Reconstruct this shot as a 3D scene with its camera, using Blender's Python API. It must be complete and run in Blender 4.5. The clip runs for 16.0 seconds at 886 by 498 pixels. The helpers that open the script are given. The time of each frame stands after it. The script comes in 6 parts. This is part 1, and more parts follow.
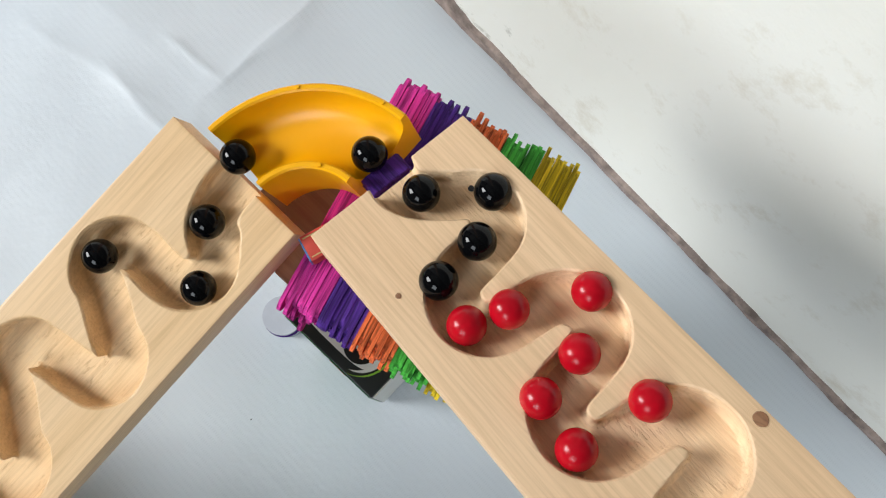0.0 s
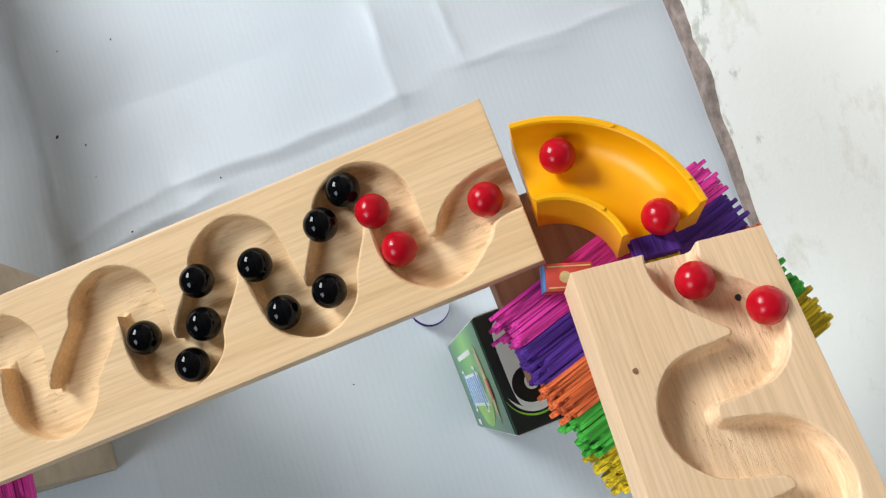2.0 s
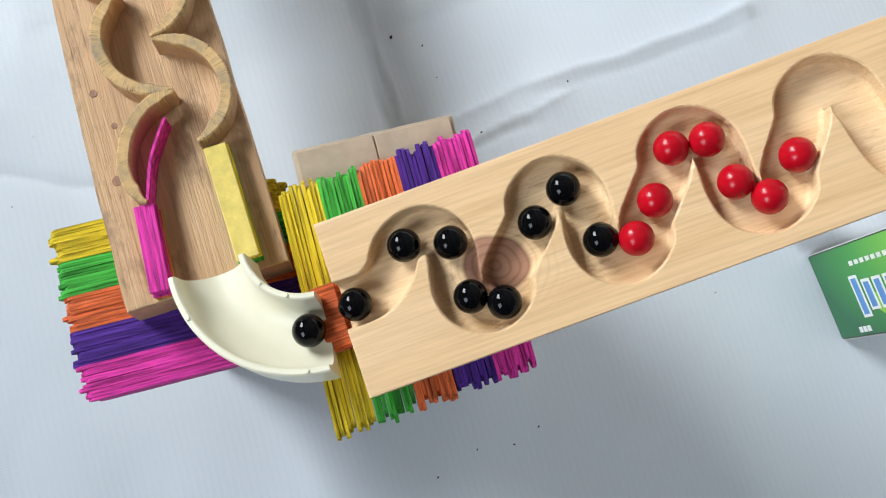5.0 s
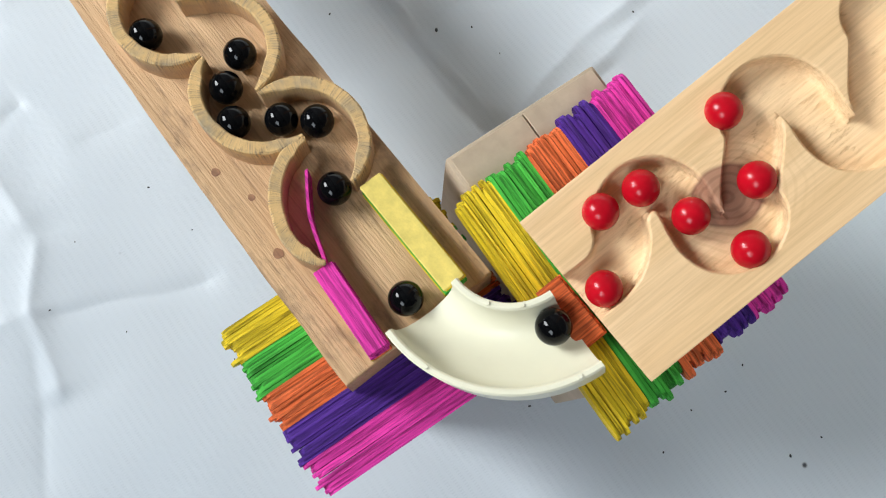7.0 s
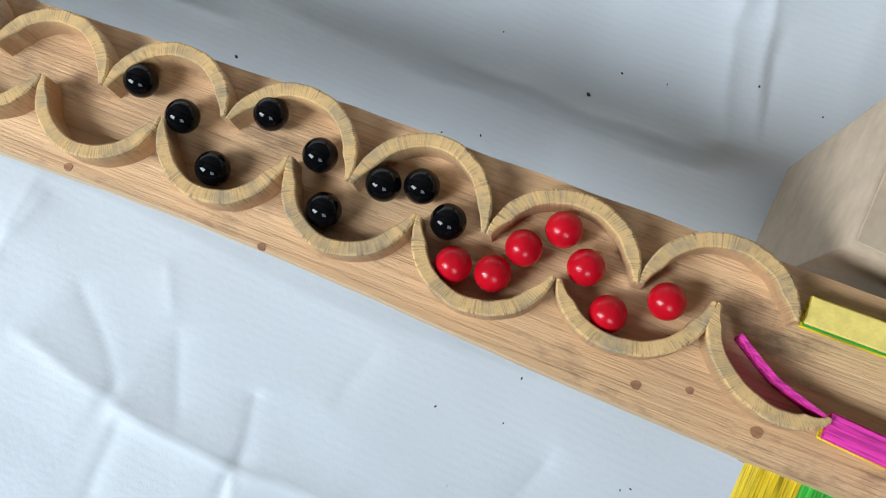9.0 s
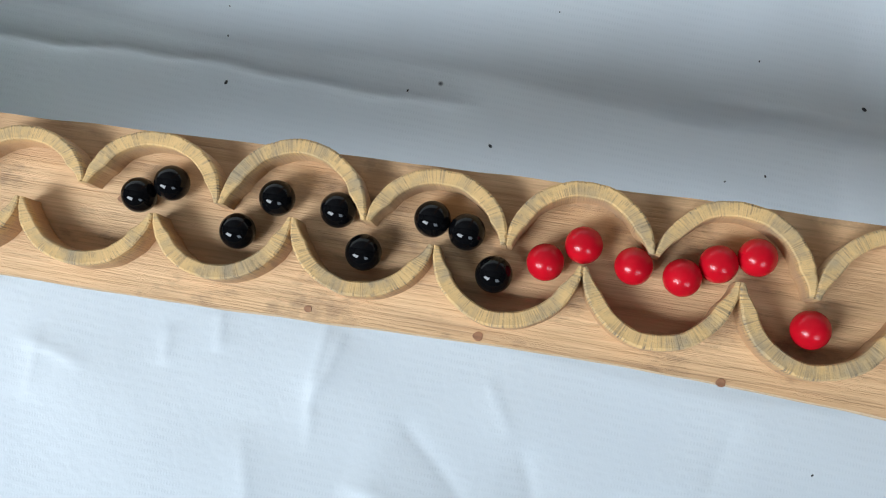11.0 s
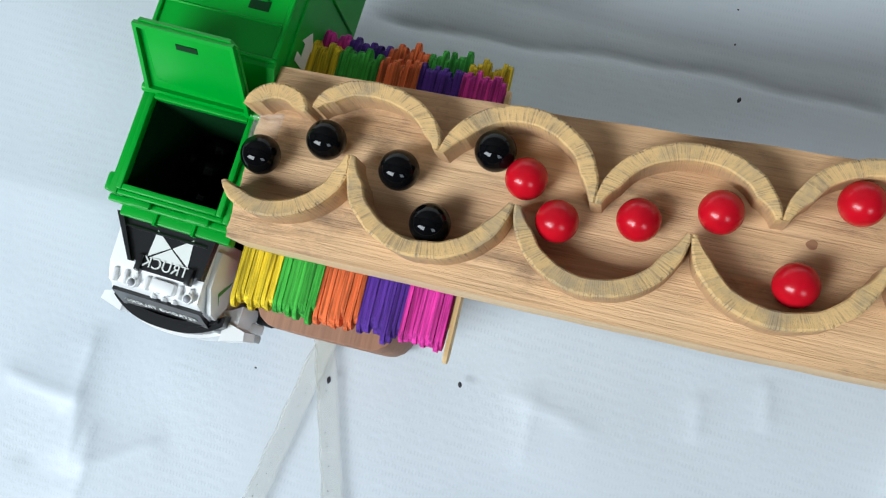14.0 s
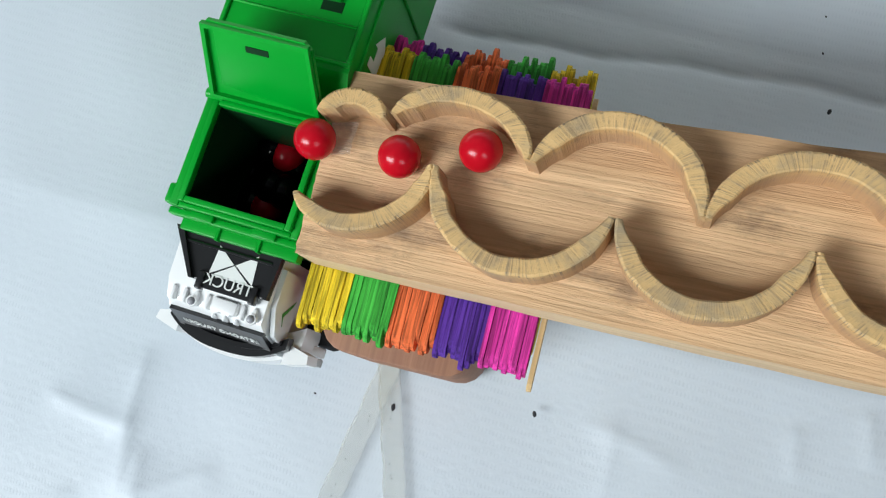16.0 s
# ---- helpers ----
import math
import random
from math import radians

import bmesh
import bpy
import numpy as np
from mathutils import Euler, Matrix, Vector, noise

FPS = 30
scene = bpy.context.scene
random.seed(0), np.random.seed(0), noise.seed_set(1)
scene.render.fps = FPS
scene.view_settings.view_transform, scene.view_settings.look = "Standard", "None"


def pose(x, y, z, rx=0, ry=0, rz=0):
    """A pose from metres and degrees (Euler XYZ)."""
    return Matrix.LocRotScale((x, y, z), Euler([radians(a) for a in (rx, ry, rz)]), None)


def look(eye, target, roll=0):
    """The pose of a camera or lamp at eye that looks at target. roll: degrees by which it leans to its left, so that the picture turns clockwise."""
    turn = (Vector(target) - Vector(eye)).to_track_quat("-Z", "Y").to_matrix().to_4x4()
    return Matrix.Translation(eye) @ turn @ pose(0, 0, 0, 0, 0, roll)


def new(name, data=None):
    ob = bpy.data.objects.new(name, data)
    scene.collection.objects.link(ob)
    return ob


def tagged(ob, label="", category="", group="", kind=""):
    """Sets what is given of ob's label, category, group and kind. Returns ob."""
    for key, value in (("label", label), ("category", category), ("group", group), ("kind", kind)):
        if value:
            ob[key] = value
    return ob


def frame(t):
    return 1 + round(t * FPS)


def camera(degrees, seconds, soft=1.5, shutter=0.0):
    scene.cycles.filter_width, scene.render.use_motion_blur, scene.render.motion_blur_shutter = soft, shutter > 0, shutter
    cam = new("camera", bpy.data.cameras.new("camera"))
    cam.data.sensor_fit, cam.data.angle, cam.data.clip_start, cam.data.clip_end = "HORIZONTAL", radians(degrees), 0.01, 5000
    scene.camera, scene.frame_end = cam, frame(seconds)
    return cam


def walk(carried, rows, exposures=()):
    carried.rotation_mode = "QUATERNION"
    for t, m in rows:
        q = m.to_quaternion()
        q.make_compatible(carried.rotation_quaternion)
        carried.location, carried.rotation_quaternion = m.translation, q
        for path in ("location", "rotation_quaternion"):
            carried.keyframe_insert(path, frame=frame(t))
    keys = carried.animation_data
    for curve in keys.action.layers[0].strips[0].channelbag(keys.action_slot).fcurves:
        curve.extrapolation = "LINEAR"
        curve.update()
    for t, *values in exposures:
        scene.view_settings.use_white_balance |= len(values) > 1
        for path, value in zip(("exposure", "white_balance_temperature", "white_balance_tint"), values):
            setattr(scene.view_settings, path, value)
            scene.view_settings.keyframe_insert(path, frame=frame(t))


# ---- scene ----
cam = camera(54.0, 16.0, soft=1.2)
PATH = [
    (0, (-0.021, 0.125, 0.653), (0.033, 0.498, -1.311), 12.0),
    (0.5, (-0.035, 0.124, 0.648), (-0.021, 0.499, -1.316), 13.2),
    (1, (-0.054, 0.124, 0.646), (-0.082, 0.503, -1.317), 13.6),
    (1.5, (-0.078, 0.122, 0.644), (-0.133, 0.497, -1.32), 15.7),
    (2, (-0.101, 0.114, 0.642), (-0.182, 0.476, -1.323), 16.7),
    (2.5, (-0.129, 0.101, 0.642), (-0.231, 0.451, -1.325), 17.3),
    (3, (-0.16, 0.083, 0.635), (-0.275, 0.424, -1.332), 17.8),
    (3.5, (-0.193, 0.052, 0.63), (-0.313, 0.375, -1.341), 16.9),
    (4, (-0.232, 0.009, 0.618), (-0.336, 0.348, -1.35), 19.6),
    (4.5, (-0.264, -0.035, 0.61), (-0.349, 0.324, -1.356), 21.0),
    (4.7, (-0.277, -0.054, 0.605), (-0.353, 0.315, -1.359), 21.4),
    (6.8, (-0.378, -0.116, 0.554), (-0.423, 0.308, -1.4), 8.1),
    (7, (-0.392, -0.114, 0.55), (-0.418, 0.301, -1.406), 7.9),
    (7.5, (-0.43, -0.102, 0.552), (-0.42, 0.295, -1.408), 5.7),
    (8, (-0.484, -0.085, 0.542), (-0.452, 0.303, -1.42), -1.5),
    (8.5, (-0.524, -0.045, 0.537), (-0.457, 0.316, -1.429), -2.4),
    (9, (-0.583, -0.002, 0.519), (-0.5, 0.354, -1.447), -5.1),
    (9.2, (-0.6, 0.013, 0.516), (-0.516, 0.367, -1.451), -6.8),
    (11.3, (-0.752, 0.166, 0.499), (-0.677, 0.439, -1.481), -15.0),
    (11.5, (-0.768, 0.177, 0.494), (-0.703, 0.466, -1.484), -17.5),
    (12, (-0.814, 0.209, 0.492), (-0.783, 0.554, -1.478), -23.5),
    (12.5, (-0.85, 0.23, 0.491), (-0.854, 0.61, -1.473), -28.0),
    (13, (-0.903, 0.259, 0.469), (-0.916, 0.661, -1.491), -28.8),
    (13.5, (-0.923, 0.276, 0.449), (-0.947, 0.686, -1.508), -30.1),
    (14, (-0.939, 0.289, 0.43), (-0.989, 0.702, -1.526), -33.3),
    (14.5, (-0.951, 0.293, 0.418), (-1.014, 0.724, -1.534), -34.4),
    (15, (-0.958, 0.299, 0.41), (-1.029, 0.755, -1.536), -34.7),
    (15.5, (-0.961, 0.303, 0.41), (-1.032, 0.774, -1.532), -34.4),
    (16, (-0.962, 0.303, 0.407), (-1.033, 0.784, -1.533), -34.4),
]
walk(cam, [(t, look(eye, target, roll)) for t, eye, target, roll in PATH], [(0, -0.08, 6800, 10), (4.5, 0.10, 6500, 10), (7, 0.12, 6650, 9), (9, 0.0, 6250, 8), (12, -0.14, 6150, 7), (16, -0.38, 6380, 7)])

# ---- light: daylight through one wide opening ----
ALONG_WALL, TO_WALL, WALL_AT = Vector((0.729, -0.684, 0)), Vector((0.684, 0.729, 0)), 0.319


def wall_frame(a=0.0, b=0.0, z=0.0):
    """A pose with x along the white wall, y into it, at a along, b before it."""
    m = Matrix((ALONG_WALL, TO_WALL, Vector((0, 0, 1)))).transposed().to_4x4()
    m.translation = ALONG_WALL * a + TO_WALL * (WALL_AT + b) + Vector((0, 0, z))
    return m


world = bpy.data.worlds.new("daylight")
scene.world = world
world.use_nodes = True
wn, wl = world.node_tree.nodes, world.node_tree.links
sky = wn.new("ShaderNodeTexSky")
sky.sky_type, sky.sun_disc = "NISHITA", False
sky.sun_elevation, sky.sun_rotation = radians(40), radians(-98)
wn["Background"].inputs["Strength"].default_value = 0.10
wl.new(sky.outputs["Color"], wn["Background"].inputs["Color"])
OPENINGS = ((-3.30, -1.40), (0.00, 1.00))   # from, to along the wall
SILL, HEAD = 1.15, 2.30
WHITE_TOP = 0.45                                  # white plaster drawn up to here; unseen wall above darkened to cut bounce
SOUTH = -2.10                                # the wall with the openings, before the white wall
for (a0, a1), watts, tint in zip(OPENINGS, (194.0, 32.0), ((0.895, 0.952, 0.990), (0.82, 0.92, 1.0))):
    window_light = new("window_light", bpy.data.lights.new("window_light", "AREA"))
    window_light.data.shape, window_light.data.size, window_light.data.size_y = "RECTANGLE", a1 - a0, HEAD - SILL
    window_light.data.energy, window_light.data.color = watts, tint
    window_light.matrix_world = wall_frame((a0 + a1) / 2, SOUTH - 0.05, (SILL + HEAD) / 2) @ pose(0, 0, 0, 90, 0, 0)


# ---- materials ----
def material(name):
    m = bpy.data.materials.new(name)
    m.use_nodes = True
    return m, m.node_tree.nodes, m.node_tree.links, m.node_tree.nodes["Principled BSDF"]


def coords(n, l, scale=(1, 1, 1), offset=True):
    tc, mp = n.new("ShaderNodeTexCoord"), n.new("ShaderNodeMapping")
    mp.inputs["Scale"].default_value = scale
    l.new(tc.outputs["Object"], mp.inputs["Vector"])
    if offset:
        info, mul = n.new("ShaderNodeObjectInfo"), n.new("ShaderNodeMath")
        mul.operation, mul.inputs[1].default_value = "MULTIPLY", 7.0
        l.new(info.outputs["Random"], mul.inputs[0])
        l.new(mul.outputs[0], mp.inputs["Location"])
    return mp.outputs["Vector"]


def noise_tex(n, l, vec, scale, detail=4.0, rough=0.55, distort=0.0):
    t = n.new("ShaderNodeTexNoise")
    t.inputs["Scale"].default_value, t.inputs["Detail"].default_value = scale, detail
    t.inputs["Roughness"].default_value, t.inputs["Distortion"].default_value = rough, distort
    l.new(vec, t.inputs["Vector"])
    return t.outputs["Fac"]


def ramp(n, l, fac, stops):
    r = n.new("ShaderNodeValToRGB")
    while len(r.color_ramp.elements) < len(stops):
        r.color_ramp.elements.new(0.5)
    for e, (p, c) in zip(r.color_ramp.elements, stops):
        e.position, e.color = p, (*c, 1) if len(c) == 3 else c
    l.new(fac, r.inputs["Fac"])
    return r.outputs["Color"]


def mixed(n, l, a, b, fac, mode="MIX"):
    m = n.new("ShaderNodeMix")
    m.data_type, m.blend_type = "RGBA", mode
    for v, k in ((a, "A"), (b, "B"), (fac, "Factor")):
        if isinstance(v, (int, float)):
            m.inputs[k].default_value = v
        elif isinstance(v, tuple):
            m.inputs[k].default_value = (*v, 1)
        else:
            l.new(v, m.inputs[k])
    return m.outputs["Result"]


def bump(n, l, bsdf, height, strength=0.3, distance=0.001):
    b = n.new("ShaderNodeBump")
    b.inputs["Strength"].default_value, b.inputs["Distance"].default_value = strength, distance
    l.new(height, b.inputs["Height"])
    l.new(b.outputs["Normal"], bsdf.inputs["Normal"])


def wood(name, light, mid, dark, figure=34.0, rough=0.5, fine=900.0, relief=0.25, stretch=0.07, grime=0.0, knots=(), vein=0.3, streak=0.0, streak_stretch=0.03, torn=0.0, depth=0.0008):
    """Timber with its grain along the object's x. knots: x, y, radius."""
    m, n, l, p = material(name)
    v = coords(n, l, (stretch, 1, 1))
    warp = noise_tex(n, l, coords(n, l, (0.3, 1, 1)), 26, 3)
    broad = noise_tex(n, l, v, figure, 4, 0.55, 0.8)
    wave = n.new("ShaderNodeTexWave")
    wave.wave_type, wave.bands_direction = "BANDS", "Y"
    wave.inputs["Scale"].default_value, wave.inputs["Distortion"].default_value = figure * 0.55, 16.0
    wave.inputs["Detail"].default_value, wave.inputs["Detail Scale"].default_value = 3.0, 0.9
    l.new(v, wave.inputs["Vector"])
    base = ramp(n, l, broad, [(0.3, light), (0.66, mid)])
    veins = ramp(n, l, wave.outputs["Fac"], [(0.55, (0, 0, 0)), (0.97, (1, 1, 1))])
    base = mixed(n, l, base, dark, mixed(n, l, (0, 0, 0), mixed(n, l, veins, warp, 1.0, "MULTIPLY"), vein * 1.7))
    grain = noise_tex(n, l, coords(n, l, (0.035, 1, 1)), fine, 5, 0.6)
    base = mixed(n, l, base, ramp(n, l, grain, [(0.35, (0.66, 0.60, 0.52)), (0.6, (1, 1, 1))]), 0.4, "MULTIPLY")
    rough_height = grain
    if streak:
        s = noise_tex(n, l, coords(n, l, (streak_stretch, 1, 1)), fine * 0.4, 6, 0.7, 0.3)
        base = mixed(n, l, base, dark, mixed(n, l, (0, 0, 0), ramp(n, l, s, [(0.57, (0, 0, 0)), (0.66, (1, 1, 1))]), streak))
        rough_height = mixed(n, l, grain, ramp(n, l, s, [(0.46, (1, 1, 1)), (0.70, (0, 0, 0))]), 0.35)
    if torn:
        where = noise_tex(n, l, coords(n, l, (0.6, 1, 1)), 75, 3, 0.6)
        flake = noise_tex(n, l, coords(n, l, (0.22, 1, 1)), 620, 4, 0.75, 0.4)
        hit = mixed(n, l, ramp(n, l, where, [(0.45, (0, 0, 0)), (0.58, (1, 1, 1))]), ramp(n, l, flake, [(0.56, (0, 0, 0)), (0.63, (1, 1, 1))]), 1.0, "MULTIPLY")
        base = mixed(n, l, base, dark, mixed(n, l, (0, 0, 0), hit, torn))
        lump = noise_tex(n, l, coords(n, l, (0.35, 1, 1)), 330, 5, 0.7)
        rough_height = mixed(n, l, mixed(n, l, rough_height, lump, 0.55), (0, 0, 0), hit)
    if grime:
        spots = noise_tex(n, l, coords(n, l, (0.5, 1, 1)), 42, 6, 0.7)
        base = mixed(n, l, base, (0.10, 0.058, 0.034), mixed(n, l, (0, 0, 0), ramp(n, l, spots, [(0.53, (0, 0, 0)), (0.74, (1, 1, 1))]), grime))
    for x, y, r in knots:
        tc, mp, gr = n.new("ShaderNodeTexCoord"), n.new("ShaderNodeMapping"), n.new("ShaderNodeTexGradient")
        gr.gradient_type = "SPHERICAL"
        mp.vector_type = "POINT"
        k = 1 / (2.6 * r)
        mp.inputs["Scale"].default_value, mp.inputs["Location"].default_value = (k * 0.92, k, 0), (-x * k * 0.92, -y * k, 0)
        wob = n.new("ShaderNodeMix")
        wob.data_type, wob.blend_type, wob.inputs["Factor"].default_value = "RGBA", "ADD", 0.34
        l.new(mp.outputs["Vector"], wob.inputs["A"])
        nz = n.new("ShaderNodeTexNoise")
        nz.inputs["Scale"].default_value = 0.35 / r
        l.new(tc.outputs["Object"], mp.inputs["Vector"])
        l.new(tc.outputs["Object"], nz.inputs["Vector"])
        sub = n.new("ShaderNodeVectorMath")
        sub.operation, sub.inputs[1].default_value = "SUBTRACT", (0.5, 0.5, 0.5)
        l.new(nz.outputs["Color"], sub.inputs[0])
        l.new(sub.outputs[0], wob.inputs["B"])
        l.new(wob.outputs["Result"], gr.inputs["Vector"])
        g = gr.outputs["Fac"]
        rings = n.new("ShaderNodeMath")
        rings.operation = "SINE"
        mul = n.new("ShaderNodeMath")
        mul.operation, mul.inputs[1].default_value = "MULTIPLY", 62.0
        l.new(g, mul.inputs[0])
        l.new(mul.outputs[0], rings.inputs[0])
        halo = ramp(n, l, g, [(0.0, (0, 0, 0)), (0.35, (0.55, 0.55, 0.55)), (1.0, (0.7, 0.7, 0.7))])
        base = mixed(n, l, base, dark, mixed(n, l, (0, 0, 0), mixed(n, l, halo, ramp(n, l, rings.outputs[0], [(0.2, (0, 0, 0)), (0.8, (1, 1, 1))]), 1.0, "MULTIPLY"), 0.34))
        core = ramp(n, l, g, [(0.58, (0, 0, 0)), (0.64, (1, 1, 1))])
        tint = mixed(n, l, (0.36, 0.155, 0.10), (0.25, 0.10, 0.065), rings.outputs[0])
        base = mixed(n, l, base, tint, mixed(n, l, (0, 0, 0), core, 0.85))
    l.new(base, p.inputs["Base Color"])
    p.inputs["Roughness"].default_value = rough
    bump(n, l, p, rough_height, relief, depth)
    return m


def plain(name, color, rough=0.5, var=0.12, scale=60.0, relief=0.0, coat=0.0, metal=0.0, spec=0.5):
    m, n, l, p = material(name)
    f = noise_tex(n, l, coords(n, l), scale, 5, 0.6)
    low = tuple(c * (1 - var) for c in color)
    high = tuple(min(1, c * (1 + var)) for c in color)
    l.new(ramp(n, l, f, [(0.3, low), (0.7, high)]), p.inputs["Base Color"])
    p.inputs["Roughness"].default_value, p.inputs["Coat Weight"].default_value = rough, coat
    p.inputs["Metallic"].default_value = metal
    p.inputs["Specular IOR Level"].default_value = spec
    if relief:
        bump(n, l, p, noise_tex(n, l, coords(n, l), scale * 6, 3), relief, 0.0004)
    return m


PINE = wood("pine", (0.90, 0.635, 0.38), (0.84, 0.56, 0.30), (0.60, 0.36, 0.15), 22, 0.42, 700, 0.10, 0.045, 0, [(0.292, 0.004, 0.0135)], 0.17)
PINE_CUT = wood("routed_pine", (0.95, 0.69, 0.42), (0.89, 0.62, 0.35), (0.50, 0.28, 0.11), 40, 0.8, 760, 0.6, 0.3, 0, [(0.292, 0.004, 0.0135)], 0.04, 0.06, 0.10, 0.3, 0.0012)
PINE_PALE = wood("pale_pine", (0.90, 0.64, 0.41), (0.85, 0.575, 0.345), (0.64, 0.40, 0.20), 20, 0.44, 700, 0.10, 0.045, 0, [(0.168, 0.0385, 0.0026)], 0.12)
PINE_PALE_CUT = wood("routed_pale_pine", (0.95, 0.695, 0.45), (0.89, 0.625, 0.38), (0.50, 0.28, 0.12), 40, 0.8, 760, 0.6, 0.3, 0, (), 0.04, 0.06, 0.10, 0.3, 0.0012)
KNOT = wood("pine_knot", (0.40, 0.21, 0.11), (0.30, 0.14, 0.075), (0.12, 0.055, 0.03), 160, 0.5, 500, 0.2, 0.8)
PLANK = wood("hardwood_plank", (0.80, 0.525, 0.29), (0.58, 0.35, 0.18), (0.17, 0.08, 0.04), 34, 0.62, 900, 0.7, 0.045, 0.85, (), 0.14, 0.28, 0.035, 0.0, 0.0011)
PLANK_EDGE = wood("sawn_plank_edge", (0.74, 0.55, 0.33), (0.64, 0.44, 0.25), (0.34, 0.2, 0.1), 60, 0.65, 800, 0.4, 0.05)
BLOCK = wood("brown_timber", (0.36, 0.17, 0.09), (0.30, 0.13, 0.07), (0.16, 0.07, 0.04), 60, 0.6, 600, 0.3, 0.06, 0.2)
STICK_PLAIN = wood("stick_plain", (0.74, 0.52, 0.26), (0.66, 0.44, 0.2), (0.5, 0.3, 0.12), 80, 0.6, 700, 0.3)


def stick_paint(name, c):
    m, n, l, p = material(name)
    g = noise_tex(n, l, coords(n, l, (0.05, 1, 1)), 620, 5, 0.65)
    info = n.new("ShaderNodeObjectInfo")
    tone = ramp(n, l, info.outputs["Random"], [(0.0, tuple(x * 0.8 for x in c)), (1.0, tuple(min(1, x * 1.22 + 0.012) for x in c))])
    l.new(mixed(n, l, tone, ramp(n, l, g, [(0.38, (0.26, 0.26, 0.26)), (0.58, (1.12, 1.12, 1.12))]), 0.8, "MULTIPLY"), p.inputs["Base Color"])
    p.inputs["Roughness"].default_value, p.inputs["Specular IOR Level"].default_value = 0.7, 0.2
    bump(n, l, p, g, 0.85, 0.0008)
    return m


STICKS = {"yellow": stick_paint("yellow_stick", (0.78, 0.56, 0.02)), "green": stick_paint("green_stick", (0.06, 0.44, 0.05)),
          "orange": stick_paint("orange_stick", (0.83, 0.16, 0.045)), "purple": stick_paint("purple_stick", (0.085, 0.022, 0.27)),
          "pink": stick_paint("pink_stick", (0.74, 0.04, 0.36))}




def ring_wood(name, ticks):
    """Half rings of cane: cut face with stripes across the wall, weathered skin at the sides."""
    m, n, l, p = material(name)
    tc, gr = n.new("ShaderNodeTexCoord"), n.new("ShaderNodeTexGradient")
    gr.gradient_type = "RADIAL"
    l.new(tc.outputs["Object"], gr.inputs["Vector"])
    info, comb = n.new("ShaderNodeObjectInfo"), n.new("ShaderNodeCombineXYZ")
    l.new(gr.outputs["Fac"], comb.inputs["X"])
    l.new(info.outputs["Random"], comb.inputs["Y"])
    fine = noise_tex(n, l, comb.outputs["Vector"], 240, 3, 0.7)
    wide = noise_tex(n, l, comb.outputs["Vector"], 34, 3, 0.6)
    v = coords(n, l)
    big = noise_tex(n, l, v, 55, 4, 0.6)
    c = ramp(n, l, big, [(0.3, (0.74, 0.475, 0.20)), (0.48, (0.65, 0.42, 0.175)), (0.60, (0.47, 0.33, 0.165)), (0.72, (0.33, 0.265, 0.17))])
    near = noise_tex(n, l, v, 190, 4, 0.7)
    notch = mixed(n, l, ramp(n, l, fine, [(0.47, (0, 0, 0)), (0.6, (1, 1, 1))]), ramp(n, l, near, [(0.42, (0, 0, 0)), (0.56, (1, 1, 1))]), 1.0, "MULTIPLY")
    c = mixed(n, l, c, (0.13, 0.10, 0.07), mixed(n, l, (0, 0, 0), notch, ticks))
    c = mixed(n, l, c, (0.22, 0.19, 0.15), mixed(n, l, (0, 0, 0), ramp(n, l, wide, [(0.56, (0, 0, 0)), (0.74, (1, 1, 1))]), 0.4))
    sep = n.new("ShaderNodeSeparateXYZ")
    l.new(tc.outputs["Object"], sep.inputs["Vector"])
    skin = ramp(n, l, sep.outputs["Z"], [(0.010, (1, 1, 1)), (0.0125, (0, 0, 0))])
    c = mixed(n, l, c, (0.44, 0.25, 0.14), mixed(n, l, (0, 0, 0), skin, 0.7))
    l.new(c, p.inputs["Base Color"])
    p.inputs["Roughness"].default_value = 0.72
    bump(n, l, p, mixed(n, l, fine, near, 0.6), 0.7, 0.0010)
    return m


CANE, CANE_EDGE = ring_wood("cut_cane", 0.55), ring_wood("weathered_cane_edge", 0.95)


